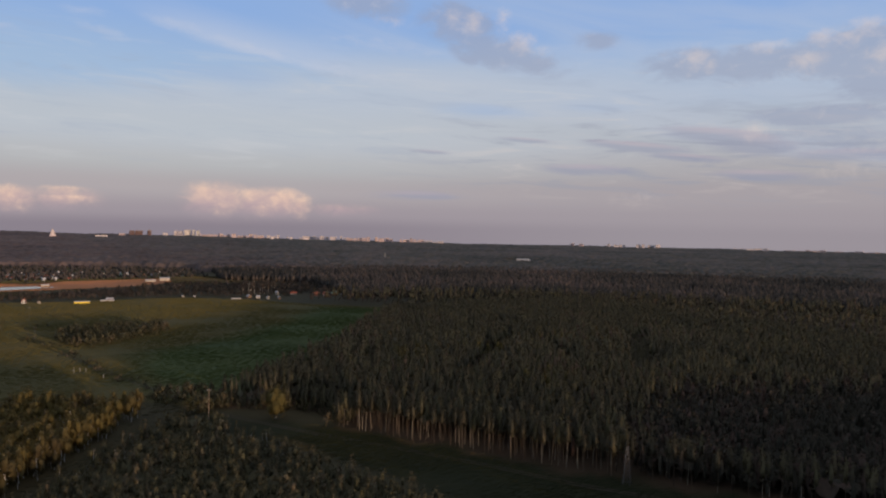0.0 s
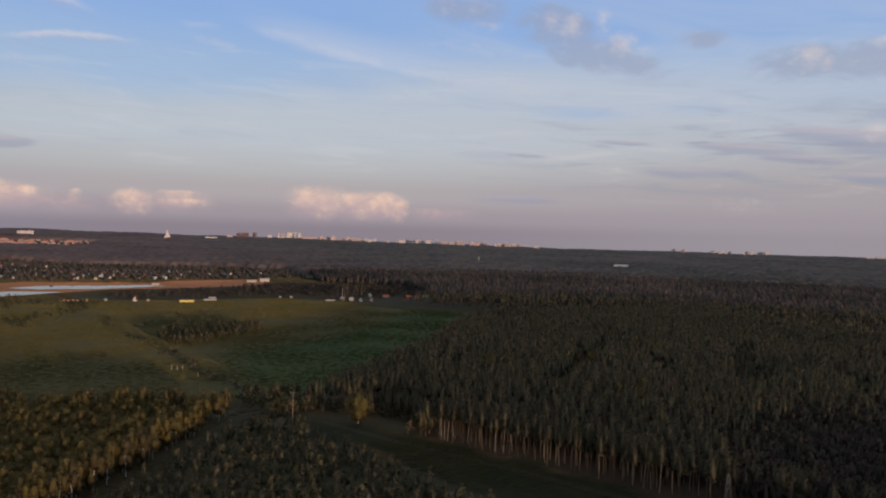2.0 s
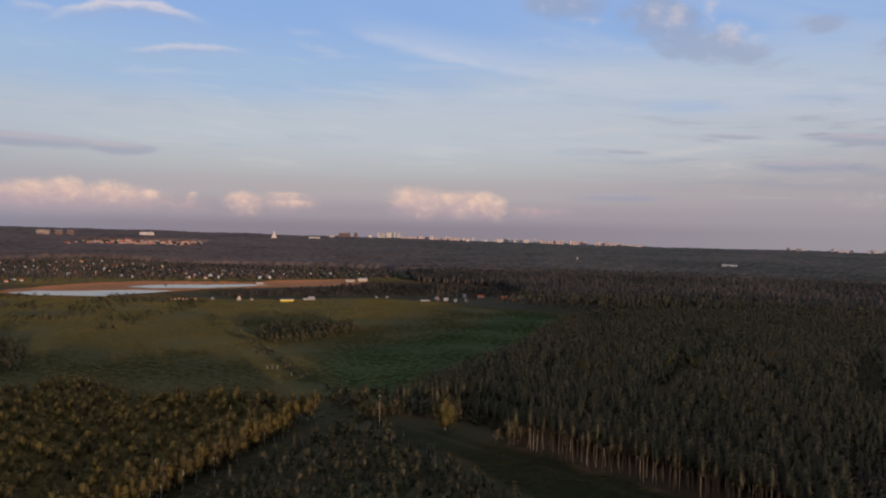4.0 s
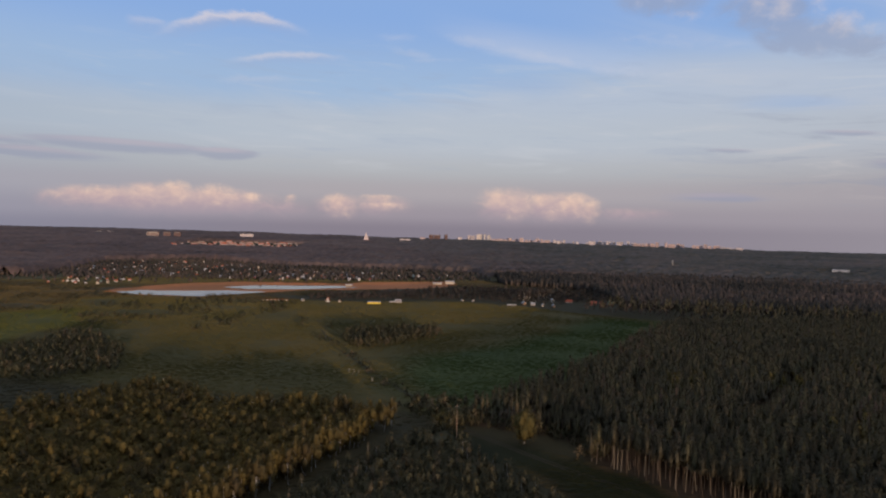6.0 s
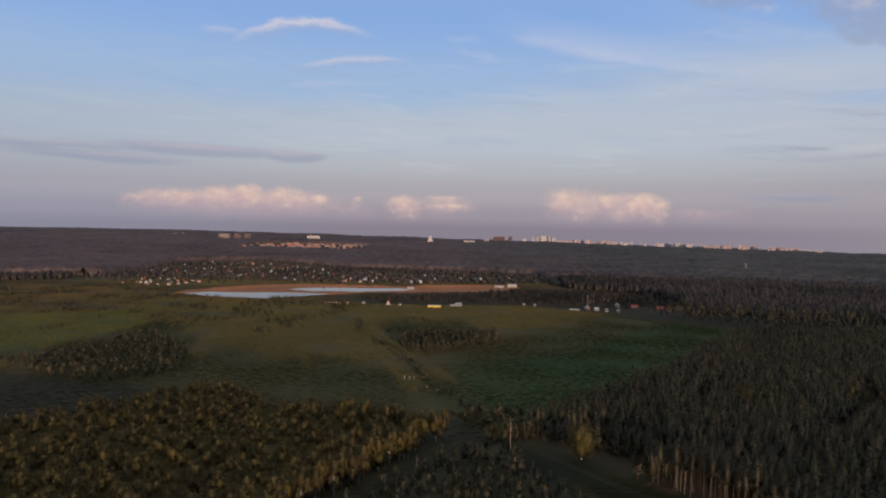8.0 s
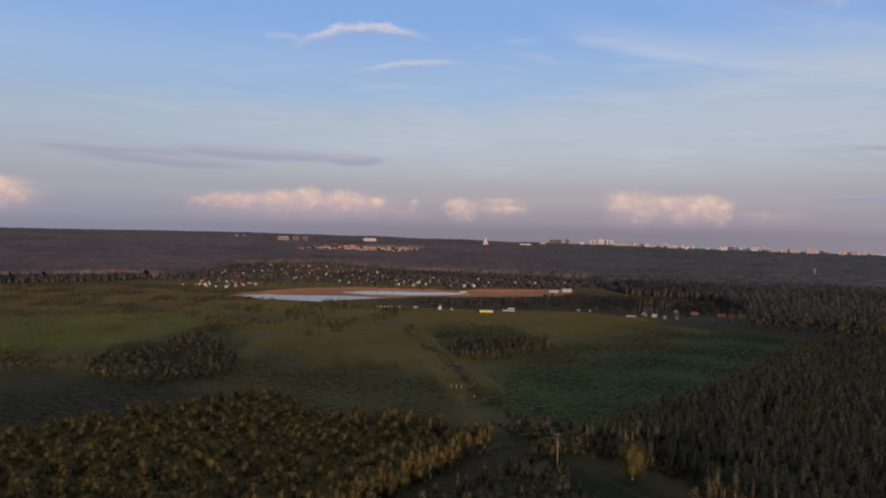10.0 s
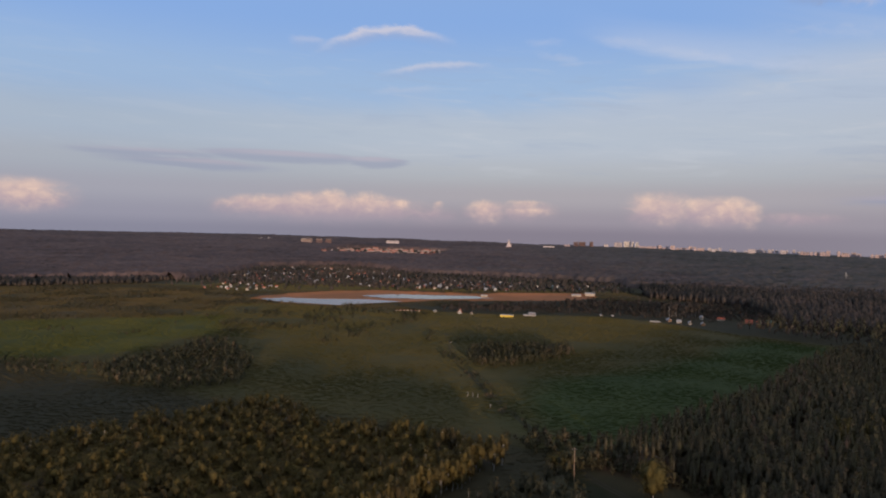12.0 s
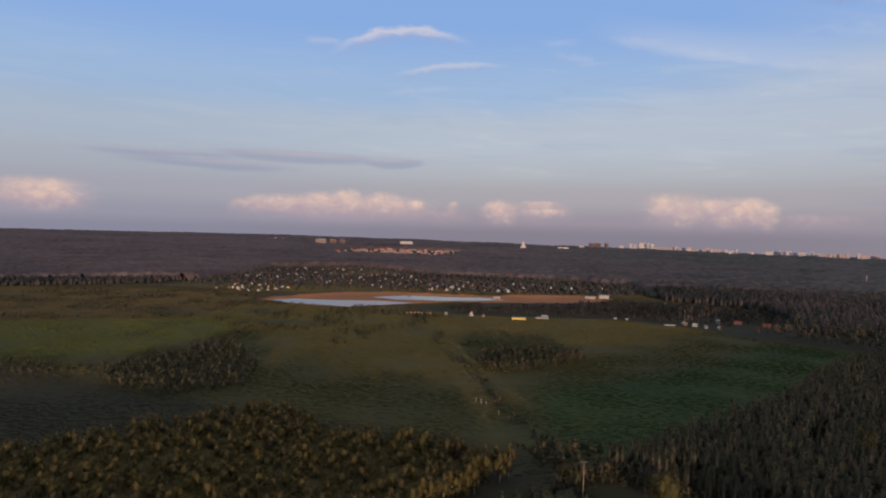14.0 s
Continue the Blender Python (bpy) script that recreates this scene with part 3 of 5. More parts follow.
def pine_shape(seed, cards, size, low=None, trunk=0.12):
    """A tall pine: bare trunk, an egg-shaped crown of separate tufts in the upper part, pointed at the top."""
    rng = np.random.default_rng(seed)
    tall, low, wide = rng.uniform(15.2, 16.8), low or rng.uniform(0.42, 0.54), rng.uniform(1.7, 2.3)
    lean = rng.normal(size=2) * 0.3
    wood = [tube(rng, (0, 0, -0.4), (lean[0], lean[1], tall * 0.93), trunk, trunk * 0.4, 4)]
    body = tall * (1 - low)

    def girth(s):
        return wide * np.minimum(1.0, 0.45 + 2.2 * s) * np.clip(1.04 - s, 0, 1) ** 0.62

    # the inner body, narrower than the tufts
    rings, sides = [np.array([[lean[0] * low, lean[1] * low, tall * low]])], 5
    for s in (0.12, 0.4, 0.72):
        ang = np.arange(sides) * 6.2832 / sides + rng.uniform(0, 1)
        r = girth(s) * 0.5 * rng.uniform(0.7, 1.2, sides)
        rings.append(np.stack([lean[0] * 0.8 + r * np.cos(ang), lean[1] * 0.8 + r * np.sin(ang), tall * low + body * (s + rng.normal(size=sides) * 0.03)], 1))
    rings.append(np.array([[lean[0], lean[1], tall * 0.97]]))
    v, f = np.concatenate(rings), []
    for i in range(sides):
        j = (i + 1) % sides
        f += [[0, 1 + j, 1 + i], [1 + 2 * sides + i, 1 + 2 * sides + j, 1 + 3 * sides]]
        for k in (0, 1):
            p, q = 1 + k * sides, 1 + (k + 1) * sides
            f += [[p + i, p + j, q + j], [p + i, q + j, q + i]]
    axis = np.array([lean[0] * 0.8, lean[1] * 0.8, 0])
    core = (v, np.array(f), unit((v - axis - [0, 0, tall * low + body * 0.35]) / [wide, wide, body * 0.6] + 1e-6))
    # boughs end in tufts all over the egg
    tufts = max(6, cards // 6)
    s = (np.arange(tufts) + rng.uniform(0, 1, tufts)) / tufts
    s = s ** 0.85
    ang = np.arange(tufts) * 2.4 + rng.uniform(0, 0.9, tufts)
    r = girth(s) * rng.uniform(0.62, 1.1, tufts)
    spot = np.stack([axis[0] + r * np.cos(ang), axis[1] + r * np.sin(ang), tall * low + body * s], 1)
    each = max(2, cards // tufts)
    c = np.repeat(spot, each, 0) + rng.normal(size=(tufts * each, 3)) * [0.24, 0.24, 0.3]
    out = (c - axis - [0, 0, tall * low + body * 0.3]) / [wide, wide, body * 0.75] + [0, 0, 0.15]
    return join(wood), join([core, leaf_cards(rng, c, size, out, flat=0.6)])


def birch_shape(seed, cards, size, tall=None, wide=None, low=0.3, lobes=5, dense=0.42, loose=0.4):
    """A leafy tree: slender trunk, a full rounded crown of several lobes."""
    rng = np.random.default_rng(seed)
    tall = tall or rng.uniform(12.6, 14.2)
    wide = wide or rng.uniform(2.6, 3.5)
    wood = [tube(rng, (0, 0, -0.4), (rng.normal() * 0.3, rng.normal() * 0.3, tall * 0.85), 0.12, 0.03, 4)]
    crown, centres, outward = [], [], []
    body = tall * (1 - low)
    for k in range(lobes):
        last = k == lobes - 1
        ang = k * 6.2832 / max(lobes - 1, 1) + rng.uniform(0, 0.9)
        out = 0.0 if last else wide * rng.uniform(0.36, 0.5)
        r = wide * rng.uniform(0.56, 0.70)
        high = body * (0.5 if lobes == 1 else 0.34 if last else rng.uniform(0.26, 0.36))
        level = tall - high if last else tall * low + body * (0.3 + 0.22 * (k % 2) + rng.uniform(-0.05, 0.05))
        c = np.array([out * math.cos(ang), out * math.sin(ang), level])
        crown.append(crown_core(rng, c, r * dense, high * dense * 1.4, 5))
        wood.append(tube(rng, (0, 0, c[2] - high), c, 0.04, 0.02, 3, 0.1))
        n = cards // lobes
        d = rng.normal(size=(n, 3))
        d[:, 2] += 0.25
        d /= np.linalg.norm(d, axis=1)[:, None]
        spot = c + d * [r, r, high] * rng.uniform(0.3, 1.15, (n, 1))
        centres.append(spot)
        outward.append(d * [1, 1, 0.8] + [0, 0, 0.25] + 0.7 * unit((spot - [0, 0, tall * (1 + low) / 2]) / [wide, wide, tall * (1 - low) / 2]))
    return join(wood), join(crown + [leaf_cards(rng, np.concatenate(centres), size, np.concatenate(outward), loose=loose)])


def young_cone(seed, cards, size):
    """A young tree of pointed form with foliage almost to the ground."""
    rng = np.random.default_rng(seed)
    tall, wide = rng.uniform(7.2, 9.0), rng.uniform(1.5, 2.0)
    wood = [tube(rng, (0, 0, -0.3), (rng.normal() * 0.15, rng.normal() * 0.15, tall * 0.92), 0.08, 0.02, 4)]
    s = rng.uniform(0.03, 1.0, cards) ** 1.15
    ang = np.arange(cards) * 2.4
    r = wide * (1.03 - s) ** 0.75 * rng.uniform(0.55, 1.1, cards)
    c = np.stack([r * np.cos(ang), r * np.sin(ang), tall * (0.05 + 0.95 * s)], 1)
    out = np.stack([np.cos(ang), np.sin(ang), 0.45 + 0.8 * s], 1)
    core = crown_core(rng, np.array([0, 0, tall * 0.40]), wide * 0.42, tall * 0.34, 5)
    return join(wood), join([core, leaf_cards(rng, c, size, out, flat=0.7)])


def lump_shape(seed, tall, wide, cards=0, spire=False):
    """A far tree: an uneven closed crown of few faces down to the ground."""
    rng = np.random.default_rng(seed)
    sides, levels = 4, [(0.0, 0.55), (0.35, 1.0), (0.72, 0.62)] if not spire else [(0.0, 0.8), (0.4, 0.75), (0.75, 0.4)]
    vs = []
    for s, w in levels:
        ang = np.arange(sides) * 2 * math.pi / sides + rng.uniform(0, 1)
        r = wide * w * rng.uniform(0.7, 1.25, sides)
        vs.append(np.stack([r * np.cos(ang), r * np.sin(ang), tall * s + rng.normal(size=sides) * 0.06 * tall * (s > 0)], 1))
    vs.append(np.array([[rng.normal() * 0.2 * wide, rng.normal() * 0.2 * wide, tall]]))
    f = []
    for k in range(2):
        for i in range(sides):
            j = (i + 1) % sides
            f += [[k * sides + i, k * sides + j, (k + 1) * sides + j], [k * sides + i, (k + 1) * sides + j, (k + 1) * sides + i]]
    f += [[2 * sides + i, 2 * sides + (i + 1) % sides, 3 * sides] for i in range(sides)]
    v = np.concatenate(vs)
    return v, np.array(f), unit((v - [0, 0, tall * 0.4]) / [wide, wide, tall * 0.6] + [0, 0, 0.15])


def quick_mesh(name, v, f, tint, material, normals=None):
    """A mesh of triangles from arrays, with a tint and, for foliage, a shading normal for each vertex."""
    me = bpy.data.meshes.new(name)
    me.vertices.add(len(v))
    me.vertices.foreach_set("co", np.ascontiguousarray(v, np.float32).ravel())
    me.loops.add(len(f) * 3)
    me.loops.foreach_set("vertex_index", np.ascontiguousarray(f, np.int32).ravel())
    me.polygons.add(len(f))
    me.polygons.foreach_set("loop_start", np.arange(len(f), dtype=np.int32) * 3)
    if tint is not None:
        me.attributes.new("tint", "FLOAT", "POINT").data.foreach_set("value", np.ascontiguousarray(tint, np.float32))
    me.materials.append(material)
    me.update(calc_edges=True)
    if normals is not None and np.abs(normals).sum() > 0:
        me.normals_split_custom_set_from_vertices(np.asarray(normals, np.float32).tolist())
    return me


def spread(rng, box, gap, keep):
    """Places on a jittered grid inside a box that keep() accepts."""
    x0, y0, x1, y1 = box
    gx, gy = np.meshgrid(np.arange(x0, x1, gap), np.arange(y0, y1, gap))
    p = np.stack([gx.ravel(), gy.ravel()], 1) + rng.uniform(-0.45, 0.45, (gx.size, 2)) * gap
    return p[keep(p[:, 0], p[:, 1])]


def scatter(rng, places, shapes, scale=(0.8, 1.12), heights=None):
    """All copies of the shapes (vertices, faces) at the places, as arrays with a tint."""
    vs, fs, ts, ns, n = [], [], [], [], 0
    pick = rng.integers(0, len(shapes), len(places))
    z = ground_height(places[:, 0], places[:, 1]) if len(places) else []
    for k, (v, f, turned) in enumerate(shapes):
        mine = np.nonzero(pick == k)[0]
        if not len(mine):
            continue
        ang = rng.uniform(0, 6.28, len(mine))
        s = rng.uniform(*scale, len(mine))
        if heights is not None:
            s = s * heights[mine]
        c, d = np.cos(ang)[:, None] * s[:, None], np.sin(ang)[:, None] * s[:, None]
        out = np.empty((len(mine), len(v), 3))
        out[:, :, 0] = v[:, 0] * c - v[:, 1] * d + places[mine, 0][:, None]
        out[:, :, 1] = v[:, 0] * d + v[:, 1] * c + places[mine, 1][:, None]
        out[:, :, 2] = v[:, 2] * s[:, None] + z[mine][:, None]
        vs.append(out.reshape(-1, 3))
        c, d = np.cos(ang)[:, None], np.sin(ang)[:, None]
        ns.append(np.stack([turned[:, 0] * c - turned[:, 1] * d, turned[:, 0] * d + turned[:, 1] * c, np.repeat(turned[None, :, 2], len(mine), 0)], -1).reshape(-1, 3))
        fs.append((f[None] + (np.arange(len(mine)) * len(v))[:, None, None] + n).reshape(-1, 3))
        ts.append(np.repeat(rng.uniform(0, 1, len(mine)), len(v)))
        n += len(mine) * len(v)
    return np.concatenate(vs), np.concatenate(fs), np.concatenate(ts), np.concatenate(ns)


def crown_roof(poly, gap, low, high, material, seed, inset=4.0, limit=None):
    """The closed, uneven mass of lower branches and undergrowth between the crowns of a wood."""
    rng = np.random.default_rng(seed)
    px, py = zip(*poly)
    gx, gy = np.meshgrid(np.arange(min(px), max(px) + gap, gap), np.arange(min(py), max(py) + gap, gap))
    n, m = gx.shape
    x = (gx + rng.uniform(-0.35, 0.35, gx.shape) * gap).ravel()
    y = (gy + rng.uniform(-0.35, 0.35, gx.shape) * gap).ravel()
    d = edge_distance(x, y, poly)
    ok = inside(x, y, poly) & (d > inset)
    if limit is not None:
        ok &= limit(x, y)
    z = ground_height(x, y) + rng.uniform(low, high, x.shape) * np.clip(0.55 + (d - inset) / 14, 0, 1)
    j, i = np.meshgrid(np.arange(n - 1), np.arange(m - 1), indexing="ij")
    q = np.stack([j * m + i, j * m + i + 1, (j + 1) * m + i + 1, (j + 1) * m + i], -1).reshape(-1, 4)
    q = q[ok[q].all(1)]
    used, q = np.unique(q, return_inverse=True)
    q = q.reshape(-1, 4)
    f = np.concatenate([q[:, [0, 1, 2]], q[:, [0, 2, 3]]])
    v = np.stack([x, y, z], 1)[used]
    up = unit(rng.normal(size=v.shape) * 0.35 + [0, -0.15, 1])
    return quick_mesh("undergrowth", v, f, np.repeat(rng.uniform(0, 1, len(v) // 3 + 1), 3)[: len(v)], material, up)


def wood_of(name, label, rng_seed, places, shapes, bark, leaves, roof=None, trunk_poly=None, **more):
    """A wood of many trees: one thing of kind stuff with its trunks and its crowns."""
    top = new(name)
    for part_name, which, material in (("trunks", 0, bark), ("crowns", 1, leaves)):
        if which == 0 and bark is None:
            continue
        rng = np.random.default_rng(rng_seed)
        if which == 0 and trunk_poly is not None:
            places_here = places[edge_distance(places[:, 0], places[:, 1], trunk_poly) < 26]
        else:
            places_here = places
        v, f, t, n = scatter(rng, places_here, [s[which] for s in shapes], **more)
        ob = new(part_name, quick_mesh(part_name, v, f, t, material, n if which else None))
        ob.parent = top
        tagged(ob, kind="stuff")
    if roof is not None:
        ob = new("undergrowth", roof)
        ob.parent = top
        tagged(ob, kind="stuff")
    return tagged(top, label, "woodland", kind="stuff")


def set_apart(places, chosen, limit):
    """Splits places: up to limit of the chosen ones, and all others."""
    index = np.nonzero(chosen)[0][:limit]
    rest = np.ones(len(places), bool)
    rest[index] = False
    return places[index], places[rest]


def single_trees(name, label, group, places, shapes, bark, leaves, seed, scale=(0.88, 1.12)):
    """Trees that stand as things of their own, each with trunk and crown."""
    rng = np.random.default_rng(seed)
    masters = []
    for (wv, wf, _), (cv, cf, cn) in shapes:
        top = new(name)
        for part_name, v, f, m, n in (("trunk", wv, wf, bark, None), ("crown", cv, cf, leaves, cn)):
            ob = new(part_name, quick_mesh(part_name, v, f, None, m, n))
            ob.parent = top
        masters.append(tagged(top, label, "tree", group))
    for k, (x, y) in enumerate(places):
        m = pose(x, y, float(ground_height(x, y)), 0, 0, rng.uniform(0, 360)) @ Matrix.Scale(rng.uniform(*scale), 4)
        if k < len(masters):
            masters[k].matrix_basis = m
        else:
            copy_thing(masters[int(rng.integers(len(masters)))], m)


def build_woods():
    rng = np.random.default_rng(5)

    def glade(x, y):
        """Narrow cleared lanes and small gaps between the pines."""
        hole = np.zeros(np.shape(x), bool)
        for x0, y0, x1, y1, w in ((186, 330, 292, 440, 4.5), (262, 330, 285, 385, 5.0), (288, 305, 372, 395, 8.0), (235, 370, 262, 430, 3.5), (150, 372, 172, 420, 3.5), (330, 268, 352, 290, 7.0)):
            u = np.clip(((x - x0) * (x1 - x0) + (y - y0) * (y1 - y0)) / ((x1 - x0) ** 2 + (y1 - y0) ** 2), 0, 1)
            hole |= np.hypot(x - x0 - u * (x1 - x0), y - y0 - u * (y1 - y0)) < w * (0.65 + 0.5 * np.sin(u * 9.0 + x0) ** 2)
        return hole

    def in_pine(x, y):
        return inside(x, y, PINE_WOOD) & ~glade(x, y) & (y < 640) & (np.degrees(np.arctan2(x + 5, y - 10)) < 68)

    near = spread(rng, (50, 90, 525, 640), 4.2, in_pine)
    # the wood's front is planted closer
    rim = spread(rng, (50, 150, 260, 350), 3.1, lambda x, y: in_pine(x, y) & (edge_distance(x, y, PINE_WOOD) < 11))
    near = np.concatenate([rim, near[~((edge_distance(near[:, 0], near[:, 1], PINE_WOOD) < 11) & (near[:, 1] > 150) & (near[:, 1] < 350) & (near[:, 0] < 260))]])
    near = near[(near[:, 1] > 125) | (rng.uniform(size=len(near)) < 0.3)]
    # corner trees that lie in shade, painted with a darker crown colour
    bare = inside(near[:, 0] + rng.normal(size=len(near)) * 16, near[:, 1] + rng.normal(size=len(near)) * 16, SHADED_WOOD)
    shade_crowns = surface("shade_dark_crowns", [(0.2, (0.034, 0.032, 0.022)), (0.5, (0.050, 0.043, 0.030)), (0.8, (0.085, 0.053, 0.042))], 0.02, tint=0.5, thin=0.1, contrast=1.6)
    wood_of("bare_wood", "trees in shade beside the pines, the shade put into their dark colour", 40, near[bare], [birch_shape(390 + k, 32, 0.5, 15.0, 2.9, 0.02, 1 + k % 2) for k in range(8)], None, shade_crowns, roof=crown_roof(SHADED_WOOD, 4.2, 5.0, 8.0, shade_crowns, 74, 3.0), trunk_poly=PINE_WOOD)
    near = near[~bare]
    front = (edge_distance(near[:, 0], near[:, 1], PINE_WOOD) < 6.5) & (near[:, 1] < 296) & (near[:, 1] > 160)
    some, near = set_apart(near, front, 230)
    single_trees("pine_tree", "tall slender pine with a bare reddish trunk at the wood's edge", "pines along the clearing", some, [pine_shape(200 + k, 150, 0.30, 0.50 + 0.02 * (k % 4), 0.13) for k in range(8)], PINE_BARK, PINE_NEEDLES, 31, (0.9, 1.05))
    corner = (near[:, 1] > 296) & (edge_distance(near[:, 0], near[:, 1], PINE_WOOD) < 9) & (near[:, 0] < 125)
    some, near = set_apart(near, corner, 60)
    single_trees("pine_tree", "bushy dark pine with boughs almost to the ground", "pines at the wood's corner", some, [pine_shape(280 + k, 110, 0.36, 0.14, 0.12) for k in range(6)], PINE_BARK, PINE_NEEDLES, 43, (0.68, 1.0))
    close = np.hypot(near[:, 0], near[:, 1]) < 400
    wood_of("pine_wood", "dense wood of tall slender pines with reddish bare trunks", 11, near[close], [pine_shape(20 + k, 60, 0.36) for k in range(10)], PINE_BARK, PINE_NEEDLES, scale=(0.9, 1.06), roof=crown_roof(PINE_WOOD, 4.2, 6.0, 8.5, PINE_NEEDLES, 71, 12.0, lambda x, y: (y < 650) & (y > 80) & (x < 530) & ~inside(x, y, SHADED_WOOD) & ~glade(x, y)), trunk_poly=PINE_WOOD)
    wood_of("pine_wood", "dense dark green pine wood behind the front rows", 12, near[~close], [pine_shape(40 + k, 20, 0.58) for k in range(10)], PINE_BARK, PINE_NEEDLES, scale=(0.88, 1.06), trunk_poly=PINE_WOOD)

    lanes = spread(rng, (140, 255, 385, 450), 3.6, lambda x, y: inside(x, y, PINE_WOOD) & glade(x, y))
    wood_of("young_pines", "lower young pines filling the lanes of the wood", 44, lanes, [(None, pine_shape(460 + k, 24, 0.5, 0.1)[1]) for k in range(6)], None, PINE_NEEDLES, scale=(0.5, 0.72))
    few = np.concatenate([np.array([x0, y0]) + rng.normal(size=(n, 2)) * [5.5, 7.5] for x0, y0, n in ((184, 390, 7), (239, 383, 6), (172, 379, 4), (301, 402, 5), (214, 300, 4))])
    single_trees("birch_tree", "yellow-green birch standing among dark pines", "birches among the pines", few, [birch_shape(470 + k, 150, 0.36, 16.6, 3.2, 0.3, 4) for k in range(6)], BIRCH_BARK, YELLOW_LEAVES, 45, (0.95, 1.08))

    b = spread(rng, (-290, 100, 40, 420), 6.4, lambda x, y: inside(x, y, BIRCH_WOOD))
    b = b[(b[:, 1] > 205) | (rng.uniform(size=len(b)) < 0.3)]
    rim = spread(rng, (-60, 215, 40, 370), 4.2, lambda x, y: inside(x, y, BIRCH_WOOD) & (edge_distance(x, y, BIRCH_WOOD) < 10))
    b = np.concatenate([rim, b[~((edge_distance(b[:, 0], b[:, 1], BIRCH_WOOD) < 10) & (b[:, 0] > -60) & (b[:, 1] > 215))]])
    front = (edge_distance(b[:, 0], b[:, 1], BIRCH_WOOD) < 14) & (b[:, 0] > -60) & (b[:, 1] > 215)
    some, b = set_apart(b, front, 200)
    single_trees("birch_tree", "young birch with yellow-green leaves in low evening sun", "birches along the wood's edge", some, [birch_shape(220 + k, 240, 0.30, None, (3.3, 4.0)[k % 2], 0.06, (5, 4)[k % 2]) for k in range(8)], BIRCH_BARK, BIRCH_LEAVES, 32)
    wood_of("birch_wood", "dense wood of yellow-green young birches in low evening sun", 13, b, [birch_shape(60 + k, 170, 0.36, None, (5.2, 4.7, 4.1)[k % 3], 0.16, (4, 3, 5)[k % 3], 0.4) for k in range(12)], BIRCH_BARK, BIRCH_LEAVES, scale=(0.92, 1.06), roof=crown_roof(BIRCH_WOOD, 3.0, 5.0, 8.0, BIRCH_LEAVES, 72, 3.0), trunk_poly=BIRCH_WOOD)
    lone = np.array([(82.5, 320.5)])
    single_trees("birch_tree", "lone bushy yellow-green birch with a white trunk beside the clearing", "", lone, [birch_shape(250, 1400, 0.36, 16.0, 6.0, 0.12, 9, 0.55, 0.3)], BIRCH_BARK, YELLOW_LEAVES, 33, (1.0, 1.001))
    single_trees("bushy_tree", "low broad yellow-green tree at the tip of the thicket", "", np.array([(50, 346)]), [birch_shape(251, 360, 0.38, 7.5, 4.6, 0.08, 7)], BIRCH_BARK, YELLOW_LEAVES, 34, (1.0, 1.001))

    y = spread(rng, (-65, 105, 130, 350), 3.2, lambda a, c: inside(a, c, YOUNG_WOOD))
    y = y[np.hypot(y[:, 0] - 53, y[:, 1] - 322) > 10]
    y = y[(y[:, 1] > 185) | (rng.uniform(size=len(y)) < 0.3)]
    front = (y[:, 1] > 255) & (edge_distance(y[:, 0], y[:, 1], YOUNG_WOOD) < 9)
    some, y = set_apart(y, front, 90)
    single_trees("young_tree", "slim young tree with sparse brownish-green leaves in a thicket", "young trees of the thicket", some, [birch_shape(230 + k, 130, 0.27, 8.0, 2.3, 0.04, 2) if k % 2 else young_cone(230 + k, 130, 0.27) for k in range(8)], BIRCH_BARK, YOUNG_LEAVES, 35, (0.6, 1.15))
    wood_of("young_wood", "thicket of young mixed trees between two grassy clearings", 14, y, [birch_shape(80 + k, 60, 0.31, 8.0, 2.3, 0.04, 2) if k % 2 else young_cone(80 + k, 60, 0.31) for k in range(10)], None, YOUNG_LEAVES, scale=(0.62, 1.2), roof=crown_roof(YOUNG_WOOD, 2.2, 1.6, 3.4, YOUNG_LEAVES, 73, 1.0))

    c = spread(rng, (-10, 540, 90, 660), 4.4, lambda a, d: inside(a, d, COPSE))
    wood_of("copse", "copse of leafy bushes and small trees in the meadow", 15, c, [birch_shape(95 + k, 40, 0.45, 9.5, (3.4, 2.6)[k % 2], 0.02, (1, 3)[k % 2]) for k in range(8)], None, YOUNG_LEAVES, scale=(0.5, 1.12))
    c = spread(rng, (-250, 430, -120, 640), 4.6, lambda a, d: inside(a, d, LEFT_COPSE))
    wood_of("copse", "reddish-brown copse of half bare trees beside the meadow", 25, c, [birch_shape(195 + k, 34, 0.45, 7.5, (3.6, 2.6)[k % 2], 0.02, (1, 2)[k % 2]) for k in range(8)], None, YOUNG_LEAVES, scale=(0.5, 1.15))
    c = spread(rng, (20, 335, 90, 400), 4.5, lambda a, d: inside(a, d, CORNER_TREES) & (rng.uniform(size=a.shape) < 0.6))
    wood_of("copse", "loose group of half bare trees at the wood's corner", 26, c, [birch_shape(295 + k, 70, 0.4, 7.5, 2.6, 0.05, 3) for k in range(5)], None, YOUNG_LEAVES, scale=(0.6, 1.2))

    # bushes along the track, and scrub beyond the meadow
    def patchy(a, d, size, share):
        v = np.array([noise.noise((p * size, q * size, 11.0)) for p, q in zip(a, d)])
        return v > share

    line = spread(rng, (-60, 360, 110, 720), 5.0, lambda a, d: (np.abs(a - (52 - (d - 350) * 0.28)) < 9) & patchy(a, d, 0.08, 0.22))
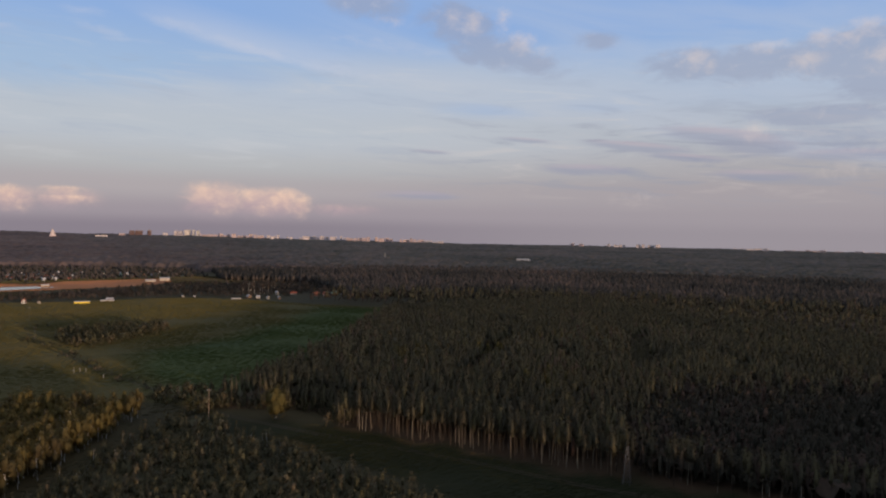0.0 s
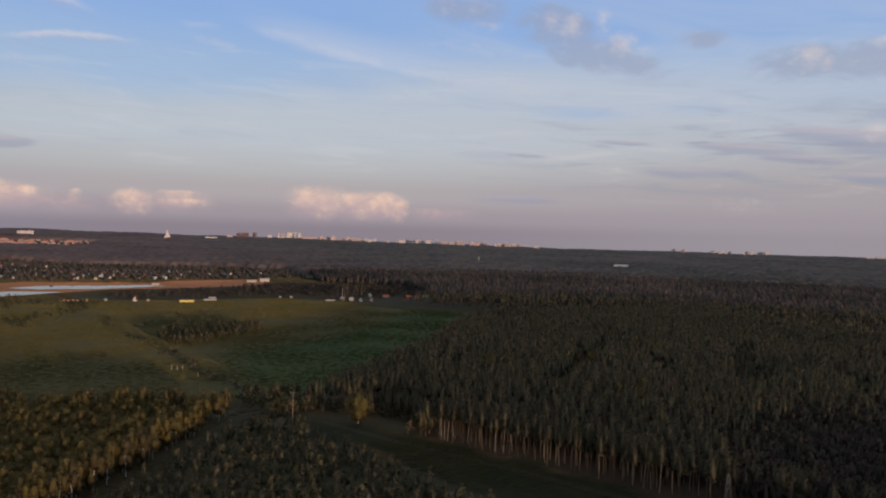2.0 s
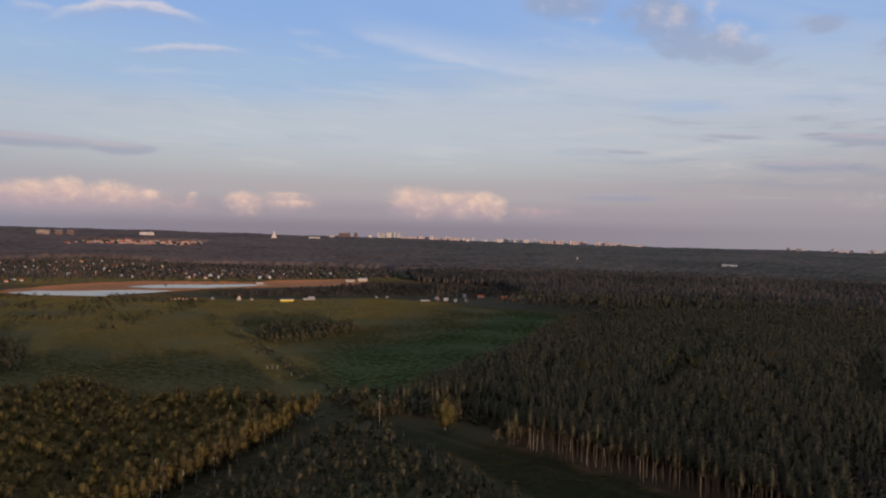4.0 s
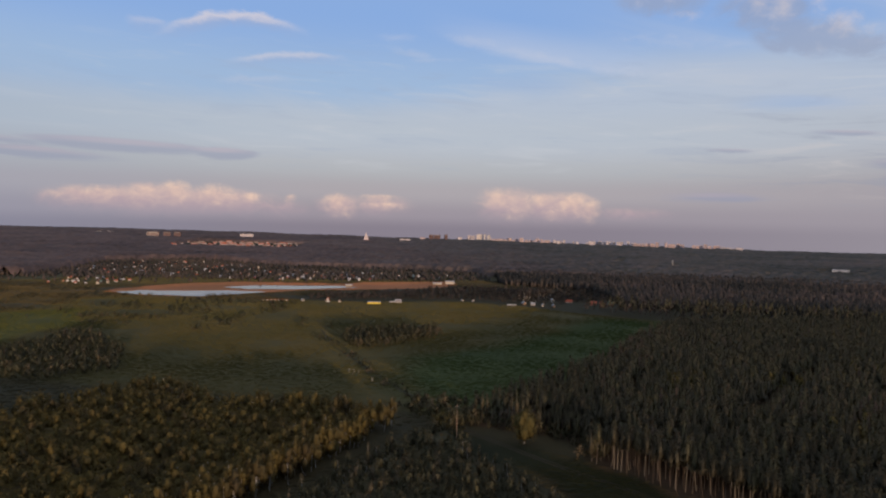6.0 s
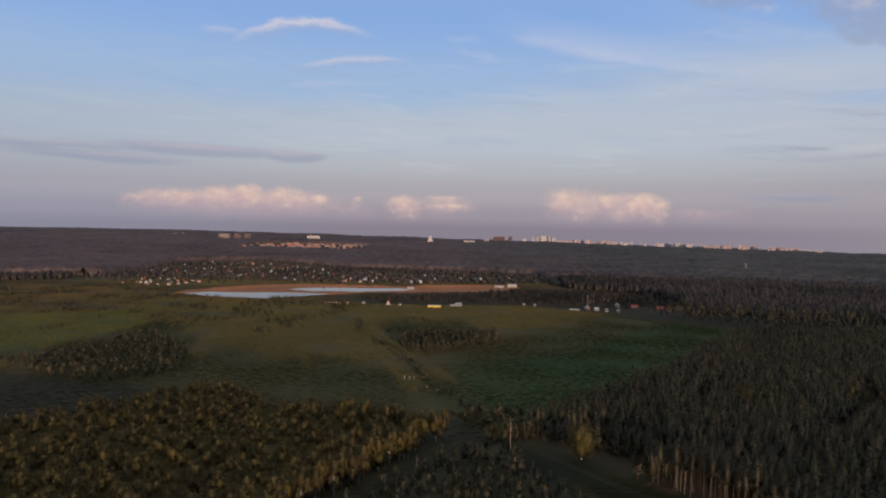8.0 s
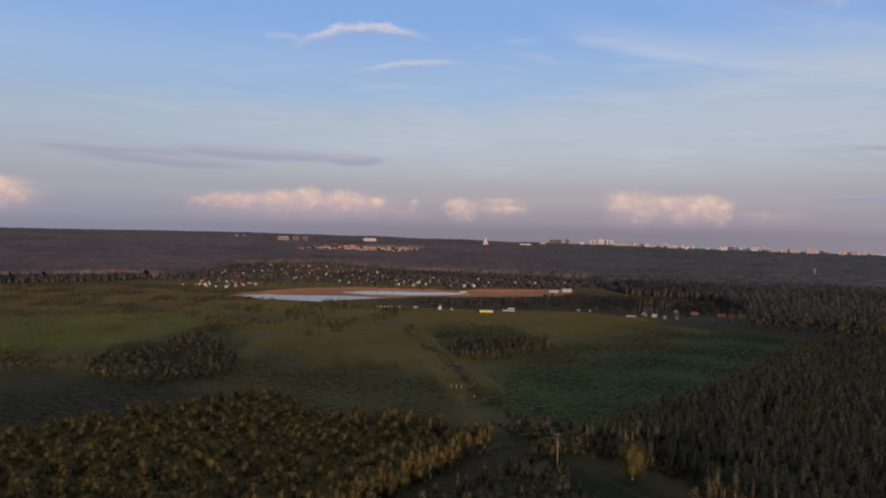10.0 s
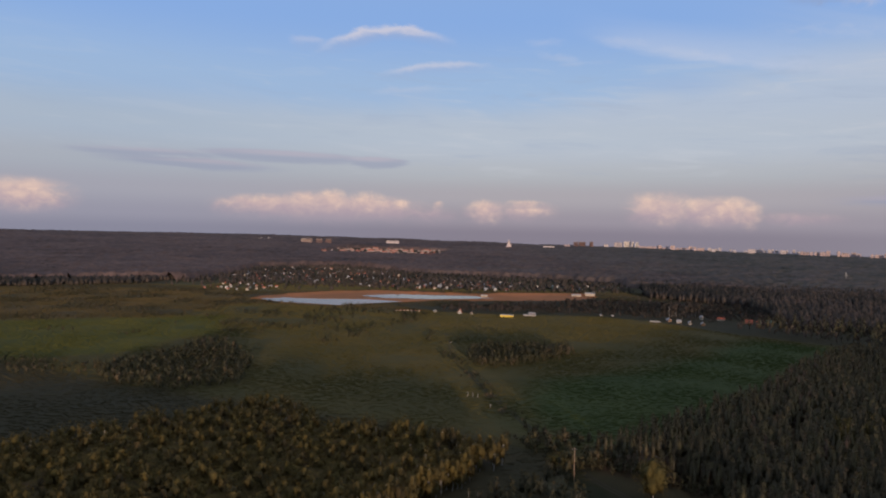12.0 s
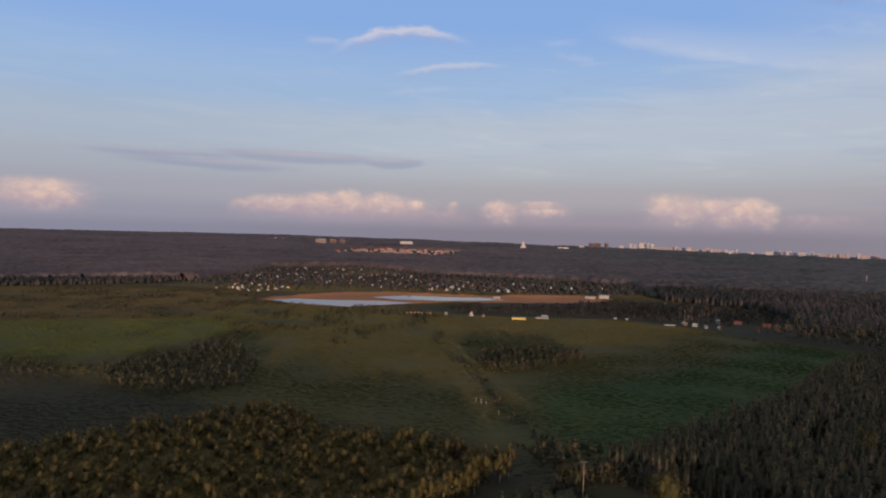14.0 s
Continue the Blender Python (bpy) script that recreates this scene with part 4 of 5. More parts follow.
    free = spread(rng, (-1000, 430, 340, 1110), 8.0, lambda a, d: ((inside(a, d, SCRUB) & patchy(a, d, 0.02, 0.05) & ~(inside(a, d, FIELD) & (d < 700)) & ~inside(a, d, LEFT_FIELD) & ~inside(a, d, LEFT_COPSE) & ~inside(a, d, SAND) & ~inside(a, d, POND))
                                                                    | (inside(a, d, FIELD) & patchy(a, d, 0.03, 0.42) & (d > 640) & (a < 60))))
    strip = spread(rng, (-440, 465, -225, 565), 5.5, lambda a, d: inside(a, d, [(-330, 470), (-240, 480), (-225, 520), (-330, 522), (-430, 562), (-430, 500)]) & patchy(a, d, 0.04, -0.1))
    recess = spread(rng, (50, 290, 118, 362), 2.6, lambda a, d: (edge_distance(a, d, PINE_WOOD) < 4.5) & (d > 300) & (a < 112))
    wood_of("bushes", "dense dark shrubs at the foot of the pines", 39, recess, [(None, birch_shape(370 + k, 24, 0.45, 5.0, 1.7, 0.0, 2)[1]) for k in range(6)], None, YOUNG_LEAVES, scale=(0.5, 1.3))
    wood_of("bushes", "low brownish-green bushes and scrub on the meadow", 27, np.concatenate([line, free, strip]), [(None, birch_shape(310 + k, 9, 0.6, 2.8, 1.8, 0.0, 1)[1]) for k in range(8)], None, YOUNG_LEAVES, scale=(0.5, 1.5))

    houses_here = lambda a, d: ((np.hypot((a - 255) / 75, (d - 880) / 16) < 1) & (rng.uniform(size=a.shape) < 0.75)) | (np.hypot((a - 35) / 45, (d - 880) / 14) < 1) | (np.hypot((a - 290) / 26, (d - 866) / 11) < 1)
    hedge = spread(rng, (-60, 850, 350, 1110), 6.0, lambda a, d: inside(a, d, FAR_HEDGE) & ~houses_here(a, d) & ~inside(a, d, SAND))
    tall_ones = np.array([(214, 905), (219, 912), (226, 908), (231, 915), (237, 910), (243, 918), (222, 920), (206, 914), (249, 926), (236, 925)])
    single_trees("poplar_tree", "tall slim half bare tree behind the houses", "tall trees behind the houses", tall_ones, [birch_shape(380 + k, 60, 0.6, 19.0, 2.3, 0.2) for k in range(5)], BIRCH_BARK, FAR_LEAVES, 38)
    wood_of("hedge_trees", "belt of small leafy trees between meadow and gardens", 28, hedge, [birch_shape(320 + k, 10, 0.9, 6.5, 2.4, 0.05, 2) for k in range(8)], None, FAR_LEAVES, scale=(0.35, 1.25))
    m = spread(rng, (240, 60, 1500, 1500), 7.5, lambda a, d: inside(a, d, RIGHT_WOOD) & (np.degrees(np.arctan2(a, d)) < 66) & (np.hypot(a, d) < 1500))
    far_one = np.hypot(m[:, 0], m[:, 1]) > 900
    mine = m[~far_one]
    green = rng.uniform(size=len(mine)) < np.clip(1.7 - np.hypot(mine[:, 0], mine[:, 1]) / 800, 0.3, 1)
    wood_of("mixed_wood", "brownish mixed wood, partly bare in spring, behind the pines", 16, mine[~green], [(None, birch_shape(340 + k, 9, 1.0, 13.0, 2.6, 0.2, 2)[1]) for k in range(8)], None, FAR_LEAVES, scale=(0.7, 1.15))
    wood_of("pine_wood", "dark green pines farther off among bare trees", 37, mine[green], [(None, pine_shape(360 + k, 14, 0.75)[1]) for k in range(8)], None, PINE_NEEDLES, scale=(0.8, 1.15))
    wood_of("mixed_wood", "brownish mixed wood in the middle distance", 29, m[far_one], [(None, lump_shape(110 + k, 13, 3.4, spire=k % 2 == 0)) for k in range(8)], None, FAR_LEAVES, scale=(0.7, 1.15))
    m = spread(rng, (-1500, 790, -570, 1700), 7.5, lambda a, d: inside(a, d, LEFT_WOOD) & (np.degrees(np.arctan2(a, d)) > -46))
    wood_of("mixed_wood", "dark brown bare wood beyond the fields", 30, m, [(None, lump_shape(120 + k, 10, 4.0)) for k in range(8)], None, FAR_LEAVES, scale=(0.45, 1.15))
    g = spread(rng, (-600, 1100, 250, 1900), 11.0, lambda a, d: inside(a, d, VILLAGE) & ~inside(a, d, SAND) & ((d > 1225) | (rng.uniform(size=a.shape) < 0.12)))
    wood_of("garden_trees", "small garden trees between village houses", 17, g, [(None, lump_shape(130 + k, 6.5, 2.4)) for k in range(8)], None, FAR_LEAVES, scale=(0.45, 1.3))

    # woods out of view, added to throw shade over thicket and clearing
    south = spread(rng, (-280, -120, 330, 85), 7.0, lambda a, d: (d < 70 - 0.05 * np.abs(a)) & ~inside(a, d, PINE_WOOD))
    below = (np.abs(south[:, 0] - 10) < 75) & (south[:, 1] > -30)
    wood_of("mixed_wood", "unseen half bare mixed wood beneath the start of the flight, added to cast shade", 42, south[below], [birch_shape(400 + k, 90, 0.5, 14.0, (4.4, 3.6)[k % 2], 0.1, (2, 4)[k % 2]) for k in range(8)], BIRCH_BARK, FAR_LEAVES, scale=(0.7, 1.15))
    south = south[~below]
    wood_of("mixed_wood", "unseen mixed wood added on the sunward side to shade the thicket", 36, south, [(None, lump_shape(170 + k, 15, 3.4)) for k in range(6)], None, FAR_LEAVES, scale=(0.7, 1.15))

    # out of view, added at this height so its shadow covers the corner
    tall = spread(rng, (222, -70, 480, 82), 7.5, lambda a, d: d < 82)
    wood_of("mixed_wood", "tall unseen wood added on the sunward side to shade the dark corner trees", 41, tall, [(None, lump_shape(180 + k, 25, 4.2)) for k in range(6)], None, FAR_LEAVES, scale=(0.85, 1.1))

    # the far forest as one uneven roof of crowns
    az = np.radians(np.arange(-49, 70, 0.25))
    r = 1400 * 1.0060 ** np.arange(203)
    ga, gr = np.meshgrid(az, r)
    gr = gr * (1 + rng.uniform(-0.0018, 0.0018, gr.shape))
    ga = ga + np.radians(rng.uniform(-0.07, 0.07, gr.shape))
    x, y = (gr * np.sin(ga)).ravel(), (gr * np.cos(ga)).ravel()
    bare = inside(x, y, VILLAGE) | town_land(x, y) | (np.hypot(x - 1105, y - 1570) < 48) | (gr.ravel() < 1402)
    tall = rng.uniform(7.5, 13.5, x.shape) + 5.0 * np.array([noise.noise((p * 0.0035, q * 0.0035, 2.0)) for p, q in zip(x, y)])
    z = ground_height(x, y) + np.where(bare, -1.0, tall)
    n, m = gr.shape
    j, i = np.meshgrid(np.arange(n - 1), np.arange(m - 1), indexing="ij")
    q = np.stack([j * m + i, j * m + i + 1, (j + 1) * m + i + 1, (j + 1) * m + i], -1).reshape(-1, 4)
    q = q[~bare[q].all(1)]
    f = np.concatenate([q[:, [0, 1, 2]], q[:, [0, 2, 3]]])
    ob = new("far_forest", quick_mesh("far_forest", np.stack([x, y, z], 1), f, rng.uniform(0, 1, len(x)), FAR_WOODS))
    tagged(ob, "endless brownish dark forest reaching to the horizon", "woodland", kind="stuff")


def town_land(x, y):
    """Open built-up land of the far town."""
    return (np.abs(x + 470) < 225) & (y > 2560) & (y < 3080)


build_woods()


# ---- grass ----
def build_grass():
    rng = np.random.default_rng(77)
    mat = ground_material()
    mat.name = "meadow_grass"

    def keep(x, y):
        ok = inside(x, y, FIELD) | inside(x, y, LEFT_FIELD) | inside(x, y, SCRUB) | inside(x, y, CLEARING) | ((x > -460) & (x < 60) & (y > 230) & (y < 520))
        bad = inside(x, y, BIRCH_WOOD) | inside(x, y, PINE_WOOD) | inside(x, y, YOUNG_WOOD) | inside(x, y, POND) | inside(x, y, SAND)
        return ok & ~bad & (x > -750)

    def keep_far(x, y):
        ok = (inside(x, y, SCRUB) & ((y >= 960) | (x <= -750))) | ((x > -480) & (x < 260) & (y > 1100) & (y < 1270)) | ((x > -1000) & (x < -300) & (y > 900) & (y < 1180)) | ((x > -330) & (x < 30) & (y > 955) & (y < 1060))
        bad = inside(x, y, POND) | inside(x, y, POND_FAR) | inside(x, y, SAND) | inside(x, y, FIELD)
        return ok & ~bad

    p = np.concatenate([spread(rng, (-1050, 560, 350, 1270), 5.0, keep_far), spread(rng, (-750, 230, 340, 960), 3.6, keep), spread(rng, (50, 110, 220, 350), 1.8, keep)])
    n = len(p)
    ang = np.clip(rng.normal(0, 0.4, n), -0.7, 0.7)
    wide, tall = rng.uniform(1.3, 2.5, n), rng.uniform(0.30, 0.46, n)
    tall = np.where(inside(p[:, 0], p[:, 1], CLEARING), 0.4 * tall, tall)
    wide = np.where(p[:, 1] > 960, 1.7 * wide, wide)
    z = ground_height(p[:, 0], p[:, 1]) - 0.45
    dx, dy = np.cos(ang) * wide, np.sin(ang) * wide
    cols = np.array([-1.0, 0.0, 1.0])
    lowv = np.stack([p[:, 0, None] + dx[:, None] * cols, p[:, 1, None] + dy[:, None] * cols, np.repeat(z[:, None], 3, 1)], -1)
    topv = lowv + np.stack([rng.normal(0, 0.15, (n, 3)), rng.normal(0, 0.15, (n, 3)), 0.5 + tall[:, None] * rng.uniform(0.3, 1.1, (n, 3))], -1)
    v = np.concatenate([lowv, topv], 1).reshape(-1, 3)
    base = (np.arange(n) * 6)[:, None, None]
    f = np.array([[0, 1, 4], [0, 4, 3], [1, 2, 5], [1, 5, 4]])
    lift = unit(np.stack([rng.normal(0.1, 0.16, n), rng.normal(-0.75, 0.16, n), np.full(n, 0.45)], 1))
    me = quick_mesh("meadow_grass", v, (f[None] + base).reshape(-1, 3), None, mat, np.repeat(lift, 6, 0))
    wob = np.array([noise.noise((a * 0.02, b * 0.02, 3.0)) for a, b in p])
    wob2 = np.array([noise.noise((a * 0.07, b * 0.07, 7.0)) for a, b in p])
    # blades take the zone colours, with the clearing's painted shade
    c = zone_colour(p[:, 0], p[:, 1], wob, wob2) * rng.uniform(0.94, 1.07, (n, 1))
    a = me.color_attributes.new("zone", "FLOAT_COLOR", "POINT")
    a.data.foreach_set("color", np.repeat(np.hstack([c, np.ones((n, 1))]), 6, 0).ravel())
    tagged(new("meadow_grass", me), "tall uneven meadow grass, yellow-green in evening light", "grass", kind="stuff")


build_grass()


# ---- water ----
def build_water():
    m = bpy.data.materials.new("pond_water")
    m.use_nodes = True
    g = Graph(m.node_tree)
    at = g.put("ShaderNodeTexCoord").outputs["Object"]
    relief = g.put("ShaderNodeBump", {"Strength": 0.015, "Distance": 0.02, "Height": g.noise(at, 0.8, 3.0)})
    shader = g.put("ShaderNodeBsdfPrincipled", {"Base Color": (0.085, 0.070, 0.055, 1), "Roughness": 0.03, "IOR": 1.33, "Normal": relief.outputs[0]})
    g.put("ShaderNodeOutputMaterial", {"Surface": shader.outputs[0]})
    for poly in (POND, POND_FAR):
        pts = []
        for (x0, y0), (x1, y1) in zip(poly, poly[1:] + poly[:1]):
            for s in (0, 0.25, 0.5, 0.75):
                x, y = x0 + (x1 - x0) * s, y0 + (y1 - y0) * s
                pts.append((x + 3 * noise.noise((x * 0.08, y * 0.08, 0)), y + 3 * noise.noise((x * 0.08, y * 0.08, 5)), -0.2))
        ob = mesh_object("water", pts, [list(range(len(pts)))], [m])
        tagged(ob, "still grey pond water reflecting the evening sky", "pond", kind="structure")


build_water()


# ---- buildings ----
def part(name, bm, material, parent, label=""):
    me = bpy.data.meshes.new(name)
    bm.to_mesh(me)
    bm.free()
    me.materials.append(material)
    ob = new(name, me)
    ob.parent = parent
    return tagged(ob, label)


def add_box(bm, x0, y0, z0, x1, y1, z1):
    vs = [bm.verts.new(c) for c in ((x0, y0, z0), (x1, y0, z0), (x1, y1, z0), (x0, y1, z0), (x0, y0, z1), (x1, y0, z1), (x1, y1, z1), (x0, y1, z1))]
    for f in ((0, 3, 2, 1), (4, 5, 6, 7), (0, 1, 5, 4), (1, 2, 6, 5), (2, 3, 7, 6), (3, 0, 4, 7)):
        bm.faces.new([vs[i] for i in f])


def add_prism(bm, outline, y0, y1):
    """A shape given in x and z, drawn out from y0 to y1."""
    a = [bm.verts.new((x, y0, z)) for x, z in outline]
    b = [bm.verts.new((x, y1, z)) for x, z in outline]
    n = len(outline)
    bm.faces.new(a)
    bm.faces.new(b[::-1])
    for i in range(n):
        j = (i + 1) % n
        bm.faces.new([a[j], a[i], b[i], b[j]])


def plaster(name, rgb):
    dark = tuple(v * 0.72 for v in rgb)
    return surface(name, [(0.25, dark), (0.55, rgb), (0.9, tuple(min(1, v * 1.08) for v in rgb))], 0.35, rough=0.85, bump=0.1)


WHITE_WALL, CREAM_WALL, BRICK_WALL, WOOD_WALL, YELLOW_WALL = plaster("white_plaster", (0.55, 0.52, 0.49)), plaster("cream_plaster", (0.46, 0.39, 0.31)), plaster("red_brick", (0.42, 0.17, 0.11)), plaster("brown_timber", (0.24, 0.15, 0.09)), plaster("yellow_panel", (0.80, 0.58, 0.07))
RED_ROOF, GREY_ROOF, BROWN_ROOF, PALE_ROOF, GREEN_ROOF = plaster("red_tile", (0.42, 0.12, 0.07)), plaster("grey_sheet", (0.36, 0.36, 0.37)), plaster("brown_sheet", (0.20, 0.12, 0.09)), plaster("pale_sheet", (0.46, 0.45, 0.45)), plaster("green_sheet", (0.16, 0.26, 0.2))
GLASS = surface("dark_window_glass", [(0.3, (0.02, 0.022, 0.026)), (0.7, (0.05, 0.055, 0.06))], 0.6, rough=0.12, spec=0.6)
PANEL_PINK, PANEL_WHITE, PANEL_RED, PANEL_CREAM = plaster("pink_panel", (0.509, 0.379, 0.351)), plaster("white_panel", (0.527, 0.454, 0.444)), plaster("red_panel", (0.150, 0.095, 0.085)), plaster("cream_panel", (0.593, 0.527, 0.471))
CONCRETE = plaster("grey_concrete", (0.42, 0.40, 0.37))
STEEL = surface("weathered_steel", [(0.3, (0.05, 0.048, 0.046)), (0.7, (0.09, 0.085, 0.082))], 1.5, rough=0.5, spec=0.5)
POLE_WOOD = plaster("weathered_pole_wood", (0.40, 0.28, 0.20))


def house(w, d, h, rise, wall, roof, label, group="", windows=True, chimney=True, category="house"):
    """A gabled house: the ridge runs along y, the gable looks to -y."""
    top = tagged(new("house"), label, category, group)
    bm = bmesh.new()
    add_prism(bm, [(-w / 2, -0.3), (w / 2, -0.3), (w / 2, h), (0, h + rise), (-w / 2, h)], -d / 2, d / 2)
    walls = part("wall", bm, wall, top)
    bm = bmesh.new()
    o, t = 0.45, 0.22
    s = rise / (w / 2)
    add_prism(bm, [(-w / 2 - o, h - o * s + 0.03), (0, h + rise + 0.03), (w / 2 + o, h - o * s + 0.03), (w / 2 + o, h - o * s + t), (0, h + rise + t), (-w / 2 - o, h - o * s + t)], -d / 2 - o, d / 2 + o)
    cover = part("roof", bm, roof, top)
    if chimney:
        bm = bmesh.new()
        add_box(bm, w * 0.15, d * 0.1, h + rise * 0.3, w * 0.15 + 0.7, d * 0.1 + 0.7, h + rise + 0.9)
        part("chimney", bm, BRICK_WALL, cover)
    if windows:
        for x in (-w * 0.26, w * 0.26):
            bm = bmesh.new()
            add_box(bm, x - 0.55, -d / 2 - 0.04, 1.0, x + 0.55, -d / 2 + 0.05, 2.3)
            part("window", bm, GLASS, walls)
    return top


def put_at(ob, x, y, turn):
    ob.matrix_basis = pose(x, y, float(ground_height(x, y)), 0, 0, turn)
    return ob


def mast(x, y, tall):
    """A slim pale concrete water tower: shaft, tank and cap."""
    top = tagged(new("water_tower"), "slim pale concrete water tower standing above the forest", "water tower")
    for name, r0, r1, z0, z1 in (("shaft", 0.7, 0.55, -1.0, tall * 0.8), ("tank", 0.8, 1.1, tall * 0.8, tall * 0.94), ("cap", 1.1, 0.2, tall * 0.94, tall)):
        bm = bmesh.new()
        bmesh.ops.create_cone(bm, cap_ends=True, segments=10, radius1=r0, radius2=r1, depth=z1 - z0, matrix=pose(0, 0, (z0 + z1) / 2))
        part(name, bm, CONCRETE, top)
    put_at(top, x, y, 0)


def build_village():
    rng = np.random.default_rng(91)
    group = "village houses beyond the pond"
    kinds = [house(6.4, 8, 2.7, 2.8, WHITE_WALL, RED_ROOF, "white village house with a steep red roof", group),
             house(6, 7.5, 2.6, 2.5, WHITE_WALL, GREY_ROOF, "white village house with a grey sheet roof", group),
             house(7, 8, 4.6, 2.6, CREAM_WALL, BROWN_ROOF, "tall cream village house with a brown roof", group),
             house(5.5, 7, 2.6, 2.6, BRICK_WALL, PALE_ROOF, "small brick village house with a pale roof", group),
             house(6, 8, 2.7, 2.8, WOOD_WALL, RED_ROOF, "brown timber cottage with a red roof", group),
             house(6.5, 7.5, 4.6, 2.2, WHITE_WALL, PALE_ROOF, "two-storey white house with a pale roof", group),
             house(6, 7, 2.6, 2.4, CREAM_WALL, GREEN_ROOF, "small cream cottage with a green roof", group)]
    chance = [0.2, 0.18, 0.13, 0.12, 0.13, 0.16, 0.08]
    areas = [([(-455, 1130), (-360, 1100), (-350, 1210), (-470, 1250)], 23), ([(-540, 1400), (-330, 1270), (-130, 1235), (-110, 1480), (-250, 1640), (-430, 1800), (-560, 1700)], 31), ([(-130, 1225), (30, 1225), (50, 1420), (-120, 1470)], 25), ([(60, 1250), (200, 1290), (190, 1400), (70, 1390)], 36)]
    spots = np.concatenate([spread(rng, (-600, 1090, 240, 1900), gap, lambda x, y, p=poly: inside(x, y, p)) for poly, gap in areas])
    for k, (x, y) in enumerate(spots):
        turn = rng.choice([0, 90, 180]) + rng.normal() * 14 + 15
        size = float(rng.uniform(0.4, 0.6) if y < 1225 else rng.uniform(0.45, 0.74))
        m = pose(x, y, float(ground_height(x, y)), 0, 0, turn)
        if k < len(kinds):
            kinds[k].matrix_basis = m @ Matrix.Scale(size, 4)
        else:
            one = copy_thing(kinds[int(rng.choice(len(kinds), p=chance))], m)
            one.scale = (size, size, size)
    # the row along the far side of the meadow
    put_at(house(4.5, 6, 1.8, 3.2, WHITE_WALL, RED_ROOF, "small white house with a steep red roof at the meadow's edge", windows=True), -32, 886, 4)
    put_at(house(5, 15, 2.0, 0.5, YELLOW_WALL, GREY_ROOF, "long low bright yellow shed at the meadow's edge", windows=False, chimney=False, category="shed"), 23, 868, 88)
    put_at(house(4, 14, 1.1, 0.5, CREAM_WALL, GREY_ROOF, "long low white shed with a grey roof", windows=False, chimney=False, category="shed"), 49, 884, 86)
    put_at(house(3.5, 7, 1.6, 0.8, WOOD_WALL, PALE_ROOF, "pale roofed shed behind a long white shed", windows=False, chimney=False, category="shed"), 52, 897, 84)
    for x, y, w, d, h, r, wall, roof, turn, label in (
            (133, 909, 3, 3.6, 1.6, 1.1, CREAM_WALL, PALE_ROOF, 20, "small white garden house under trees"), (146, 905, 3, 3, 1.4, 0.6, CREAM_WALL, PALE_ROOF, 70, "low white garden shed"),
            (-62, 893, 4, 5, 2.3, 1.4, CREAM_WALL, PALE_ROOF, 20, "tiny cream garden hut"), (-18, 884, 4, 5, 2.4, 1.2, CREAM_WALL, BROWN_ROOF, 10, "tiny brown roofed hut"),
            (203, 872, 6, 7, 2.8, 2.4, WOOD_WALL, GREY_ROOF, 15, "cream house with a grey roof under bare trees"), (212, 862, 5, 6, 2.6, 2.2, CREAM_WALL, GREY_ROOF, 60, "white house with a grey roof"),
            (221, 852, 3.6, 4.4, 3.0, 1.6, CREAM_WALL, GREY_ROOF, 8, "bright white two-storey house"), (233, 846, 4, 5, 2.6, 2.2, WOOD_WALL, GREY_ROOF, 5, "cream cottage with a pointed gable"),
            (246, 902, 4, 5, 4.4, 2.0, CREAM_WALL, PALE_ROOF, 12, "white house behind a bare tree"), (266, 897, 6, 11, 2.6, 2.4, CREAM_WALL, RED_ROOF, 80, "long house with a red roof"),
            (289, 872, 8, 10, 3.4, 3.2, BRICK_WALL, RED_ROOF, 75, "brick house with a red roof"), (298, 866, 7, 8, 3.8, 3.4, CREAM_WALL, RED_ROOF, 5, "orange-cream house with a red roof"),
            (312, 880, 9, 14, 3.0, 2.2, WOOD_WALL, GREEN_ROOF, 80, "timber house with a pale green roof"), (326, 872, 8, 12, 2.8, 2.0, WOOD_WALL, GREY_ROOF, 70, "timber shed with a grey roof"),
            (186, 862, 2.6, 15, 1.1, 0.4, CREAM_WALL, PALE_ROOF, 80, "long low white shed by the field"), (126, 1170, 4, 16, 2.6, 0.9, CREAM_WALL, GREY_ROOF, 85, "long white depot shed on the sand"),
            (148, 1183, 9, 16, 4.5, 1.2, CREAM_WALL, GREY_ROOF, 80, "large grey-roofed depot hall on the sand"), (-14, 1124, 4, 11, 1.8, 0.7, CREAM_WALL, PALE_ROOF, 88, "long white boathouse by the water")):
        small = 0.72 if y < 912 else 0.9
        put_at(house(w * small, d * small, h * small, r * small, wall, roof, label, windows=w < 9, chimney=False), x, y, turn)
    # a row of tiny huts
    hut = put_at(house(2.2, 2.4, 1.0, 0.7, CREAM_WALL, RED_ROOF, "tiny red-roofed hut in a row at the meadow's edge", "row of tiny huts", windows=False, chimney=False, category="hut"), -108, 893, 0)
    for k in range(1, 7):
        copy_thing(hut, pose(-108 + 4.4 * k, 893 + 0.5 * k, float(ground_height(-108 + 4.4 * k, 893)), 0, 0, 6 * k % 11))
    # white works far off in the forest
    put_at(house(14, 34, 11, 1.5, WHITE_WALL, PALE_ROOF, "long white works hall in a forest clearing", windows=False, chimney=False, category="hall"), 1121, 1596, 35)
    mast(730, 1645, 27)


